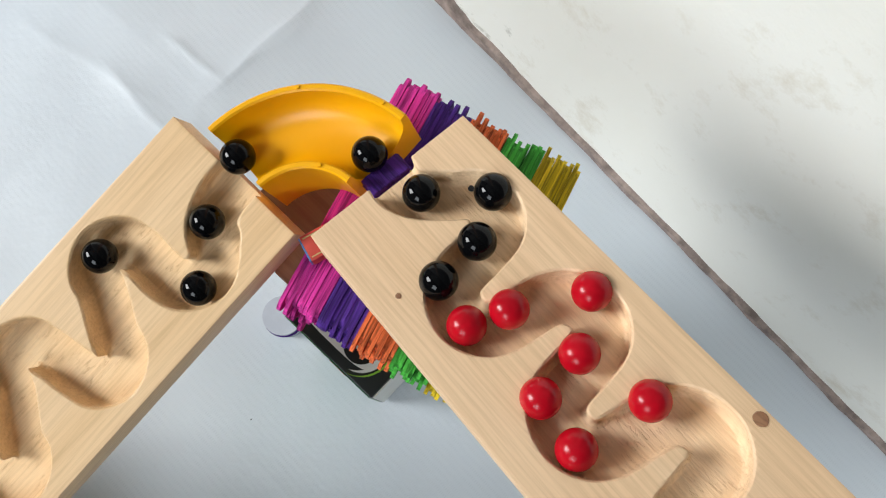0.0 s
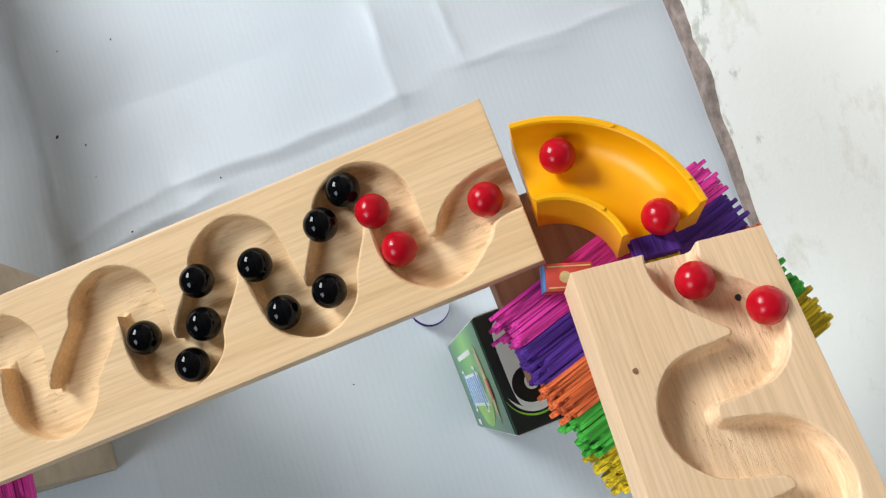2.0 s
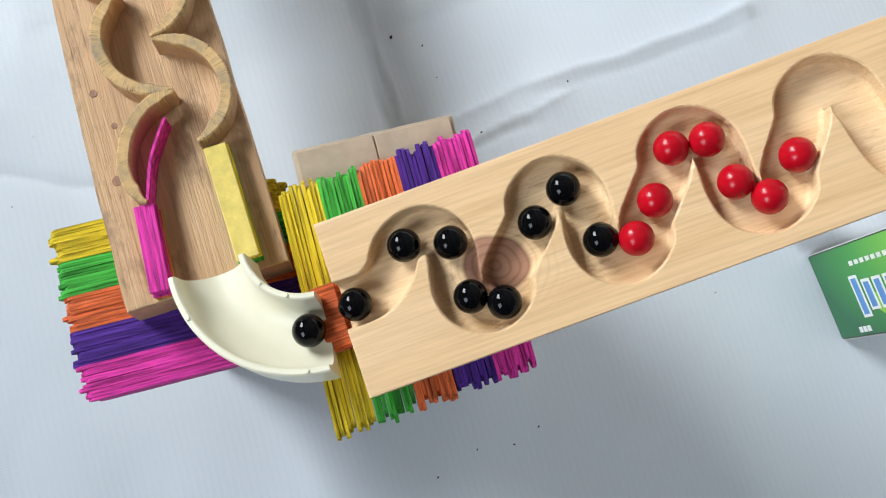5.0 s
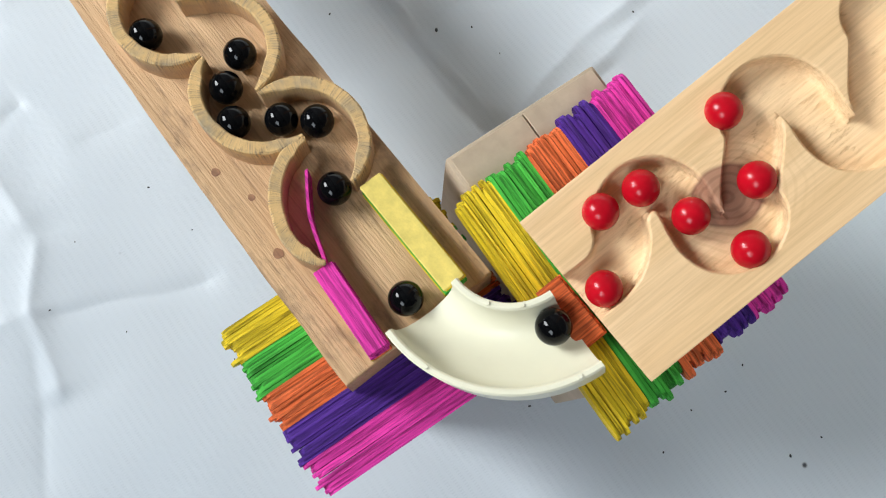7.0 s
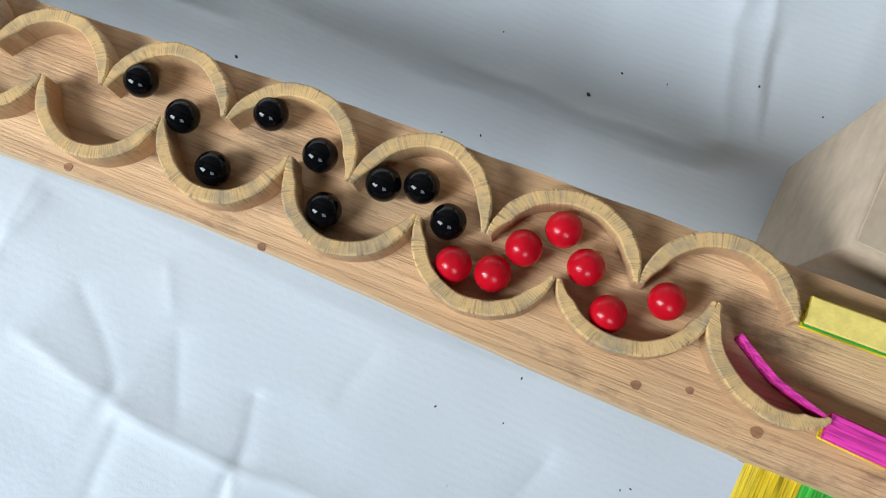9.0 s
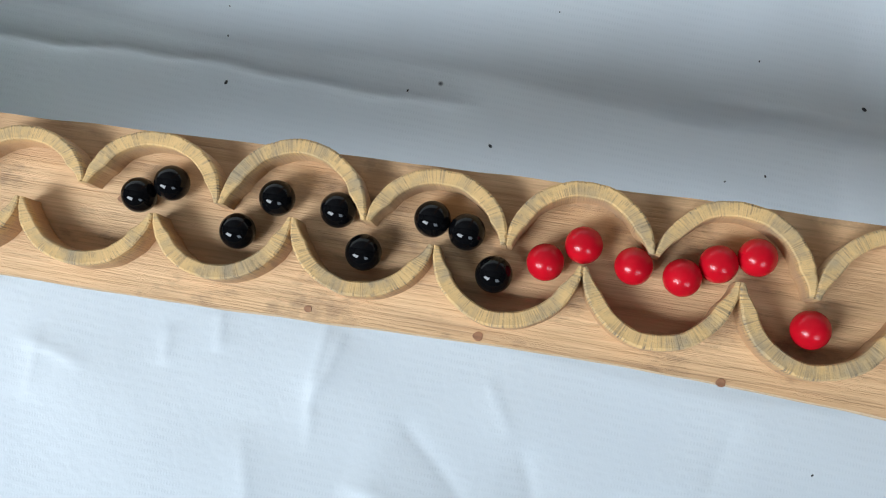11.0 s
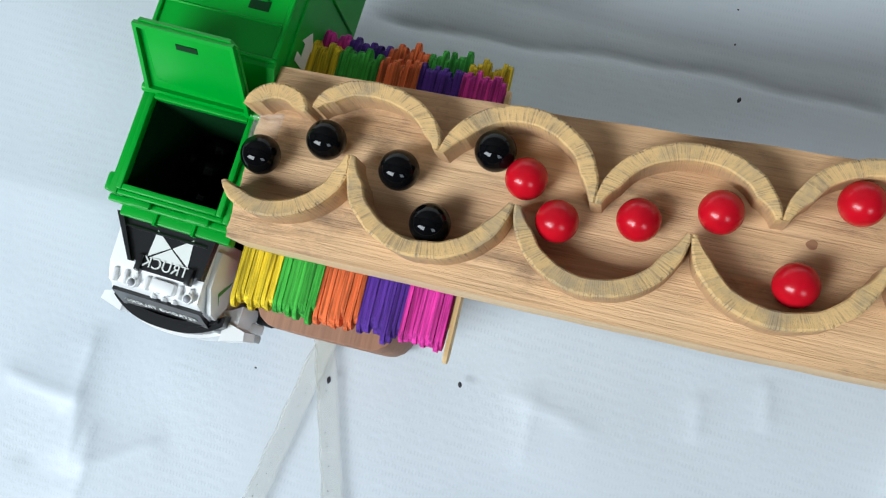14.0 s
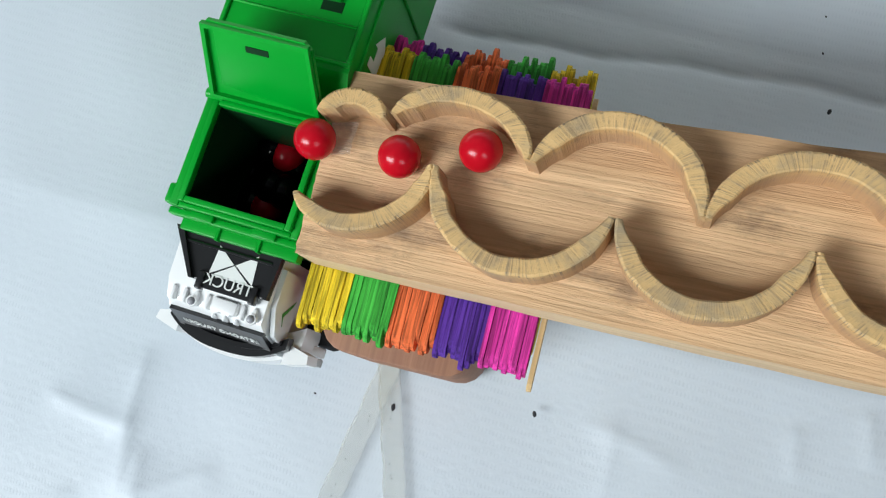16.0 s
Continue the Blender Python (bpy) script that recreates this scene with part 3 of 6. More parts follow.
BOARD_C = frame_of((-0.3996, -0.0690, 0.1632), (-0.7612, 0.6432, -0.0829), (-0.6454, -0.7638, 0))
LEN_A, LEN_B, LEN_C = 0.262, 0.365, 0.785
DEPTH = 0.011          # depth of the routed channels
BALL = 0.008           # radius of a marble


def catmull(points, step=0.001):
    p = [np.array(q, float) for q in points]
    p = [2 * p[0] - p[1]] + p + [2 * p[-1] - p[-2]]
    out = []
    for i in range(1, len(p) - 2):
        n = max(2, int(np.linalg.norm(p[i + 1] - p[i]) / step))
        for k in range(n):
            t = k / n
            out.append(0.5 * (2 * p[i] + (p[i + 1] - p[i - 1]) * t + (2 * p[i - 1] - 5 * p[i] + 4 * p[i + 1] - p[i + 2]) * t * t
                              + (3 * p[i] - p[i - 1] - 3 * p[i + 1] + p[i + 2]) * t ** 3))
    out.append(p[-2])
    return np.array(out)


def lobe(u, v, s, r=0.0125):
    """One turn of a routed channel round (u, v); s is the side to which it bulges."""
    return [(u - r, v + s * 0.008), (u - 0.75 * r, v + s * 0.017), (u, v + s * 0.0215), (u + 0.75 * r, v + s * 0.017), (u + r, v + s * 0.008)]


def line_b():
    pts = [(-0.003, 0.002), (0.012, 0.003), (0.024, 0.008), (0.031, 0.0175), (0.041, 0.0225), (0.051, 0.017), (0.0545, 0.008)]
    for i, (up, low) in enumerate(zip((0.067, 0.130, 0.193, 0.256, 0.320), (0.102, 0.168, 0.233, 0.298, None))):
        turn = lobe(up, -0.001, -1)
        pts += turn if low else turn[:3] + [(0.331, -0.0185), (0.3385, -0.008), (0.350, -0.002)]
        if low:
            pts += lobe(low, 0.0005, 1)
    return catmull(pts + [(0.368, -0.002)])


def line_a():
    pts = [(-0.003, 0.002), (0.007, 0.000), (0.016, 0.004)]
    for i in range(4):
        up, low = 0.036 + 0.060 * i, 0.067 + 0.060 * i
        pts += [(up - 0.011, 0.013), (up - 0.004, 0.021), (up + 0.006, 0.0225), (up + 0.014, 0.017), (up + 0.0165, 0.007)]
        if i < 3:
            pts += [(low - 0.013, -0.005), (low - 0.010, -0.012), (low - 0.002, -0.0165), (low + 0.007, -0.0155), (low + 0.014, -0.008)]
    return catmull(pts)


TIPS_LOW = [(0.101, -0.012), (0.165, 0.002), (0.229, -0.002), (0.292, -0.007), (0.355, -0.003), (0.418, -0.002), (0.481, -0.004),
            (0.544, 0.004), (0.608, 0.006), (0.671, 0.008), (0.737, 0.002)]
TIPS_UP = [(0.069, -0.016), (0.133, -0.008), (0.199, -0.005), (0.263, -0.005), (0.327, -0.013), (0.388, -0.007), (0.449, -0.008),
           (0.515, -0.005), (0.580, -0.005), (0.643, 0.002), (0.704, -0.006), (0.758, -0.014)]


def line_c():
    pts = [(-0.002, -0.001), (0.03, -0.002), (0.06, -0.004)]
    stops = sorted([(a, b, 1) for a, b in TIPS_UP] + [(a, b, -1) for a, b in TIPS_LOW])
    for a, b, s in stops[1:-1]:
        pts.append((a, b + s * (0.0145 if s > 0 else 0.0155)))
    return catmull(pts + [(0.762, 0.002), (0.785, 0.001)])


def placed(m, line, h):
    return np.array([m @ Vector((a, b, h)) for a, b in line])


def bend(centre, r, a0, a1, z0, z1):
    out = []
    for k in range(41):
        t = k / 40
        a = radians(a0 + (a1 - a0) * t)
        out.append((centre[0] + r * math.cos(a), centre[1] + r * math.sin(a), z0 + (z1 - z0) * t))
    return np.array(out)


BEND_1, BEND_2 = (-0.071, 0.196), (-0.370, -0.027)
BEND_TILT = 12.0      # degrees down the course
on_a = placed(BOARD_A, line_a()[::-1], BALL - DEPTH)
on_b = placed(BOARD_B, line_b(), BALL - DEPTH)
on_c = placed(BOARD_C, line_c(), BALL)
BIN = [(-1.0035, 0.430, 0.106), (-1.011, 0.4375, 0.100), (-1.015, 0.4395, 0.090), (-1.0245, 0.450, 0.066), (-1.031, 0.4565, 0.038)]
COURSE = np.concatenate([on_a[:-4], bend(BEND_1, 0.049, 55, 133, 0.2890, 0.2765), on_b[6:-4],
                         bend(BEND_2, 0.047, 313, 231, 0.1890, 0.1775), on_c[6:], np.array([np.array(a) + (np.array(b) - a) * k / 6 for a, b in zip(BIN, BIN[1:]) for k in range(6)] + BIN[-1:])])
ALONG = np.concatenate([[0], np.cumsum(np.linalg.norm(np.diff(COURSE, axis=0), axis=1))])


def at(s, off=0.0):
    """The place s metres down the course, off metres beside its line."""
    p = np.array([np.interp(s, ALONG, COURSE[:, k]) for k in range(3)])
    d = np.array([np.interp(s + 0.004, ALONG, COURSE[:, k]) - np.interp(s - 0.004, ALONG, COURSE[:, k]) for k in range(3)])
    side = np.array([-d[1], d[0], 0.0])
    n = np.linalg.norm(side)
    return p + (side / n * off if n > 1e-6 else 0)


# ---- routed boards ----
def clip(poly, limit, keep_above):
    """Cuts a polygon of (x, y, d) at d = limit."""
    out = []
    for p, q in zip(poly, poly[1:] + poly[:1]):
        pin, qin = (p[2] >= limit) == keep_above, (q[2] >= limit) == keep_above
        if pin:
            out.append(p)
        if pin != qin:
            t = (limit - p[2]) / (q[2] - p[2])
            out.append((p[0] + (q[0] - p[0]) * t, p[1] + (q[1] - p[1]) * t, limit))
    return out


def routed_board(length, w0, w1, thick, line, half, discs=(), mats_=None, step=0.0016):
    """A board with a channel of the given centre line milled into its top."""
    nu, nv = int(length / step), int(2 * max(w0, w1) / step)
    us = np.linspace(0, length, nu + 1)
    ts = np.linspace(-1, 1, nv + 1)
    U, V = np.meshgrid(us, ts, indexing="ij")
    V = V * (w0 + (w1 - w0) * U / length)
    D = np.full(U.shape, 1.0)
    for a, b in line[::2]:
        D = np.minimum(D, (U - a) ** 2 + (V - b) ** 2)
    D = np.sqrt(D) - half
    for a, b, r in discs:
        D = np.minimum(D, np.hypot(U - a, V - b) - r)
    e = 0.0009
    verts, faces, mats, known = [], [], [], {}

    def vert(x, y, z):
        k = (round(x * 2e5), round(y * 2e5), round(z * 2e5))
        if k not in known:
            known[k] = len(verts)
            verts.append((x, y, z))
        return known[k]

    def add(pts, mat):
        ids = []
        for p in pts:
            i = vert(*p)
            if not ids or (ids[-1] != i and ids[0] != i):
                ids.append(i)
        if len(ids) > 2:
            faces.append(ids)
            mats.append(mat)

    def height(d):
        return 0.0 if d >= e else -e * (1 - max(d, 0) / e) ** 2

    for i in range(nu):
        for j in range(nv):
            c = [(U[a, b], V[a, b], D[a, b]) for a, b in ((i, j), (i + 1, j), (i + 1, j + 1), (i, j + 1))]
            ds = [p[2] for p in c]
            if min(ds) >= e:
                add([(p[0], p[1], 0.0) for p in c], 0)
                continue
            if max(ds) <= -0.002:
                add([(p[0], p[1], -DEPTH) for p in c], 1)
                continue
            for tri in ([c[0], c[1], c[2]], [c[0], c[2], c[3]]):
                top = clip(tri, e, True)
                if len(top) > 2:
                    add([(x, y, 0.0) for x, y, d in top], 0)
                mid = clip(tri, e, False)
                mid = clip(mid, 0.0, True) if len(mid) > 2 else []
                if len(mid) > 2:
                    add([(x, y, height(d)) for x, y, d in mid], 0)
                low = clip(tri, 0.0, False)
                if len(low) > 2:
                    fil = clip(low, -0.002, True)
                    deep = clip(low, -0.002, False)
                    if len(fil) > 2:
                        add([(x, y, -DEPTH + 0.0022 * (1 + d / 0.002) ** 2) for x, y, d in fil], 1)
                    if len(deep) > 2:
                        add([(x, y, -DEPTH) for x, y, d in deep], 1)
                    for p, q in zip(low, low[1:] + low[:1]):
                        if abs(p[2]) < 1e-12 and abs(q[2]) < 1e-12:
                            add([(p[0], p[1], -e), (q[0], q[1], -e), (q[0], q[1], -DEPTH + 0.0022), (p[0], p[1], -DEPTH + 0.0022)], 1)
    # sides and underside
    count = {}
    for f in faces:
        for a, b in zip(f, f[1:] + f[:1]):
            count[(a, b)] = count.get((a, b), 0) + 1
    for f in list(faces):
        for a, b in zip(f, f[1:] + f[:1]):
            if (b, a) in count:
                continue
            p, q = verts[a], verts[b]
            on = lambda s: abs(s[0]) < 1e-7 or abs(s[0] - length) < 1e-7 or abs(abs(s[1]) - (w0 + (w1 - w0) * s[0] / length)) < 1e-7
            if on(p) and on(q):
                add([p, (p[0], p[1], -thick), (q[0], q[1], -thick), q], 0)
    add([(0, -w0, -thick), (0, w0, -thick), (length, w1, -thick), (length, -w1, -thick)], 0)
    me = bpy.data.meshes.new("board")
    me.from_pydata(verts, [], faces)
    me.polygons.foreach_set("material_index", mats)
    me.validate()
    bm = bmesh.new()
    bm.from_mesh(me)
    bmesh.ops.remove_doubles(bm, verts=bm.verts, dist=2e-6)
    rim = [e for e in bm.edges if len(e.link_faces) == 2 and all(abs(v.co.z) < 1e-6 for v in e.verts) and min(abs(f.normal.z) for f in e.link_faces) < 0.1]
    bmesh.ops.bevel(bm, geom=rim, offset=0.0011, segments=2, affect="EDGES", profile=0.5, clamp_overlap=True)
    me2 = finish(bm, "board", mats_ or [PINE, PINE_CUT], True)
    bpy.data.meshes.remove(me)
    return me2


def knot_disc(name, parent, at_uv, r, z, mat, label):
    pts = [(at_uv[0] + r * (1 + 0.12 * math.sin(3 * t + r * 900)) * math.cos(t) * 1.1, at_uv[1] + r * math.sin(t)) for t in np.linspace(0, 2 * math.pi, 22)[:-1]]
    return part(name, prism(pts, z - 0.0015, z), mat, parent, label, False)


def build_routed_boards():
    b = thing("marble_track_board", BOARD_B, "long golden pine board with a winding routed marble channel", "marble track", "routed track boards")
    part("board", routed_board(LEN_B, 0.0385, 0.0425, 0.020, line_b(), 0.0113, [(0.026, 0.013, 0.0115)]), PINE, b)
    a = thing("marble_track_board", BOARD_A, "pale pine board with winding routed channel and small knot", "marble track", "routed track boards")
    part("board", routed_board(LEN_A, 0.041, 0.043, 0.022, line_a(), 0.0108, (), [PINE_PALE, PINE_PALE_CUT]), PINE_PALE, a)
    knot_disc("knot", a, (0.168, 0.0385), 0.0026, 0.0003, KNOT, "small dark knot")
    knot_disc("knot", a, (0.045, -0.030), 0.0011, 0.0003, KNOT, "pin knot")
    knot_disc("nail_hole", a, (0.024, 0.024), 0.0013, -DEPTH + 0.0005, CRUMB, "small dark hole")


build_routed_boards()


# ---- plank with half rings ----
def half_ring(p, q, s, depth=0.030, thick=0.0064, high=0.0145, seed=0, span=(0.0, 1.0)):
    """Half a ring of cane from p to q, bulging to the side s."""
    rng = random.Random(seed)
    p, q = np.array(p), np.array(q)
    d = q - p
    c = np.linalg.norm(d) / 2
    d = d / (2 * c)
    n = np.array((-d[1], d[0])) * s
    mid = (p + q) / 2
    bm = bmesh.new()
    rows = []
    k = 112
    for i in range(k + 1):
        t = math.pi * (span[0] + (span[1] - span[0]) * i / k)
        jit = 1 + 0.015 * noise.noise(Vector((i * 0.095, seed * 3.1, 0))) + rng.uniform(-0.0016, 0.001)
        wear = rng.uniform(0.0005, 0.0012)
        sharp = min(1.0, 0.35 + 5.0 * min(i, k - i) / k)
        hi = high * (1 + 0.004 * rng.uniform(-1, 1) + 0.03 * noise.noise(Vector((i * 0.07, seed * 1.7, 5))))
        ring = []
        for r_off, z in ((0.0, 0.0), (0.0, hi - 0.7 * wear), (-wear, hi), (-thick * sharp + 0.0006, hi * 0.985), (-thick * sharp, hi - 0.0008), (-thick * sharp, 0.0)):
            xy = mid + d * (-math.cos(t)) * (c * jit + r_off) + n * math.sin(t) * (depth * jit + r_off)
            ring.append(bm.verts.new((xy[0], xy[1], z)))
        rows.append(ring)
    for a, b in zip(rows, rows[1:]):
        for j in range(6):
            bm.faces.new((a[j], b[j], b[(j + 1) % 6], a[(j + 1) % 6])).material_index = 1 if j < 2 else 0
    bm.faces.new(rows[0])
    bm.faces.new(rows[-1][::-1])
    return bm


def ring_part(p, q, s, depth, seed, parent, span=(0.0, 1.0)):
    c, ang = math.hypot(q[0] - p[0], q[1] - p[1]) / 2, math.atan2(q[1] - p[1], q[0] - p[0])
    m = Matrix.Translation(((p[0] + q[0]) / 2, (p[1] + q[1]) / 2, 0)) @ Matrix.Rotation(ang, 4, "Z")
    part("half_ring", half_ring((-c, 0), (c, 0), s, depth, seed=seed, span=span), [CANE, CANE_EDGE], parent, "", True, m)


def build_plank():
    t = thing("marble_track_plank", BOARD_C, "brown hardwood plank with staggered half rings of cane on top", "marble track")
    rng = random.Random(3)
    xs = np.linspace(0, LEN_C, 120)
    low = [(x, 0.0420 - 0.0085 * math.exp(-((x - 0.33) / 0.17) ** 2) + 0.0006 * noise.noise(Vector((x * 40, 1, 0)))) for x in xs]
    up = [(x, float(np.interp(x, (0, 0.28, 0.517, 0.657, 0.785), (-0.0405, -0.042, -0.037, -0.033, -0.0325))) + 0.0006 * noise.noise(Vector((x * 40, 7, 0)))) for x in xs]
    chipped = [(LEN_C + 0.0016 * noise.noise(Vector((k * 0.9, 4, 2))) + 0.0008 * rng.uniform(-1, 1), low[-1][1] + (up[-1][1] - low[-1][1]) * k / 22) for k in range(1, 22)]
    bm = prism(low + chipped + up[::-1], -0.022, 0.0, 0.0008)
    me = finish(bm, "plank", [PLANK, PLANK_EDGE], False)
    for f in me.polygons:
        if abs(f.normal.z) < 0.5 and f.normal.y > 0.5:
            f.material_index = 1
    part("plank", me, PLANK, t)
    lows = [(0.046, 0.0165)] + TIPS_LOW + [(0.786, 0.022)]
    for i, (p, q, d) in enumerate(zip(lows, lows[1:], (0.021, 0.027, 0.029, 0.0315, 0.031, 0.030, 0.028, 0.028, 0.027, 0.028, 0.030, 0.019))):
        ring_part(p, q, 1, d, i, t)
    ring_part((0.759, -0.0115), (0.7865, -0.0085), -1, 0.0110, 77, t, (0.0, 0.95))
    ups = TIPS_UP
    for i, (p, q, d) in enumerate(zip(ups, ups[1:], (0.029, 0.0295, 0.034, 0.031, 0.029, 0.0275, 0.0325, 0.028, 0.025, 0.027, 0.018, 0.0045))):
        ring_part(p, q, -1, d, 40 + i, t)
    for u, v, r in ((0.068, 0.030, 0.0024), (0.119, 0.030, 0.0020), (0.292, 0.0335, 0.0018), (0.394, 0.032, 0.002), (0.47, 0.033, 0.0016), (0.098, 0.024, 0.0016), (0.567, -0.002, 0.0018)):
        knot_disc("knot", t, (u, v), r, 0.0003, KNOT, "small dark knot")
    # crumpled bit of clear tape over the chipped end
    bm = bmesh.new()
    bmesh.ops.create_grid(bm, x_segments=30, y_segments=28, size=0.5)
    for w in bm.verts:
        x, y = w.co.x, w.co.y
        w.co = (LEN_C - 0.004 + x * 0.014, -0.004 + y * 0.013 + 0.003 * x, 0.0010 + 0.0026 * abs(noise.noise(Vector((x * 5, y * 5, 3)))) + 0.0006 * abs(noise.noise(Vector((x * 15, y * 15, 8)))) - 0.012 * max(0, x - 0.3))
    part("tape", bm, CLEAR_TAPE, t, "crumpled clear tape")


build_plank()


# ---- quarter bends ----
def quarter_bend(a0, a1, foot, r_in=0.0285, r_out=0.0670, deep=0.0170):
    prof = [(r_in, -foot), (r_in, -0.0008), (r_in + 0.0008, 0.0), (r_in + 0.0026, 0.0), (r_in + 0.0034, -0.0008)]
    mid, half = (r_in + r_out) / 2, (r_out - r_in) / 2 - 0.0034
    for k in range(1, 12):
        t = math.pi * k / 12
        prof.append((mid - half * math.cos(t), -deep * math.sin(t) ** 0.75 - 0.0008))
    prof += [(r_out - 0.0034, -0.0008), (r_out - 0.0026, 0.0), (r_out - 0.0008, 0.0), (r_out, -0.0008), (r_out, -foot)]
    bm = bmesh.new()
    rows = []
    for i in range(37):
        a = radians(a0 + (a1 - a0) * i / 36)
        rows.append([bm.verts.new((r * math.cos(a), r * math.sin(a), z)) for r, z in prof])
    k = len(prof)
    for a, b in zip(rows, rows[1:]):
        for j in range(k):
            bm.faces.new((a[j], a[(j + 1) % k], b[(j + 1) % k], b[j]))
    bm.faces.new(rows[0])
    bm.faces.new(rows[-1][::-1])
    return bm


def build_bend(centre, z, a0, a1, mat, label, pins, foot=0.0215):
    t = thing("marble_run_bend", pose(centre[0], centre[1], z, 0, -BEND_TILT, 0), label, "marble run piece", "quarter bends")
    part("trough", quarter_bend(a0, a1, foot), mat, t)
    for r, a in pins:
        bm = bmesh.new()
        bmesh.ops.create_cone(bm, cap_ends=True, segments=12, radius1=0.0011, radius2=0.0009, depth=0.0012)
        part("moulding_pin", bm, mat, t, "", True, pose(r * math.cos(radians(a)), r * math.sin(radians(a)), 0.0003))
    return t


build_bend(BEND_1, 0.2930, 52, 136, YELLOW, "shiny yellow plastic quarter bend trough between two boards", [(0.0653, 97), (0.0653, 62), (0.0302, 80)], 0.034)
build_bend(BEND_2, 0.1930, 228, 315, CREAM, "cream white plastic quarter bend trough between board and plank", [(0.0653, 248), (0.0653, 306), (0.0302, 262), (0.0302, 290)])


# ---- craft sticks ----
def stick_mesh(name, length, mat, wide=0.0098, thick=0.00186, flat=False):
    """A round-ended craft stick along x; on edge, or lying flat."""
    out = []
    r = wide / 2
    for k in range(9):
        a = math.pi / 2 - math.pi * k / 8
        out.append((length / 2 - r + r * math.cos(a), r * math.sin(a)))
    for k in range(9):
        a = -math.pi / 2 - math.pi * k / 8
        out.append((-length / 2 + r + r * math.cos(a), r * math.sin(a)))
    bm = prism(out, -thick / 2, thick / 2)
    if not flat:
        bmesh.ops.rotate(bm, verts=bm.verts, cent=(0, 0, 0), matrix=Matrix.Rotation(radians(90), 3, "X"))
    return finish(bm, name, mat)


ORDER = ("yellow", "green", "orange", "purple", "pink")


def stick_stack(near_a, near_b, way, top, layers, label, length=0.121, reverse=(), order=ORDER, seed=1, plain_edge=False, rag=0.0022, per=10, shift=0.0):
    """Layers of coloured sticks on edge, side by side from near_a to near_b; they run along way from there."""
    near_a, near_b, way = Vector((*near_a, 0)), Vector((*near_b, 0)), Vector((*way, 0)).normalized()
    rng = random.Random(seed)
    mid = (near_a + near_b) / 2 + way * length / 2
    ang = math.atan2(way.y, way.x)
    base = top - 0.0098 * layers
    t = thing("craft_stick_stack", Matrix.Translation((mid.x, mid.y, base)) @ Matrix.Rotation(ang, 4, "Z"), label, "craft sticks", "stick stacks")
    inv = t.matrix_world.inverted()
    meshes = {c: [stick_mesh("craft_stick", length + d, STICKS[c]) for d in (-0.0018, 0.0, 0.0016)] for c in order}
    n = per * len(order)
    a, b = inv @ Vector((near_a.x, near_a.y, base)), inv @ Vector((near_b.x, near_b.y, base))
    for lay in range(layers):
        cols = order[::-1] if lay in reverse else order
        for i in range(n):
            f = (i + 0.5) / n
            y = a.y + (b.y - a.y) * f
            x = (a.x + (b.x - a.x) * f) + length / 2 + rng.uniform(-rag, rag) + (layers - 1 - lay) * (shift + rng.uniform(-0.0015, 0.0015))
            m = pose(x, y, 0.0049 + 0.0098 * lay + rng.uniform(-0.0005, 0.0003), rng.uniform(-1.5, 1.5), 0, rng.uniform(-0.3, 0.3))
            part("craft_stick", rng.choice(meshes[cols[i // per]]), None, t, "", False, m)
    if plain_edge:
        y = b.y + (0.0022 if b.y > a.y else -0.0022)
        part("craft_stick", stick_mesh("craft_stick", length, STICK_PLAIN), None, t, "plain undyed wooden stick", False, pose(b.x + length / 2 - 0.004, y, 0.0045 + 0.0098 * (layers - 1)))
    return t


def bundle(name, m, size, layers, colours, label):
    """Cut pieces of sticks lying flat on one another."""
    t = thing(name, m, label, "craft sticks")
    h = size[2] / layers
    for k in range(layers):
        part("stick_piece", box((-size[0] / 2, -size[1] / 2, k * h), (size[0] / 2, size[1] / 2, (k + 1) * h - 0.0002), 0.0004, 1), STICKS[colours[min(k, len(colours) - 1)]], t, "", False,
             pose(0.0006 * math.sin(k * 5), 0.0005 * math.cos(k * 3), 0))
    return t


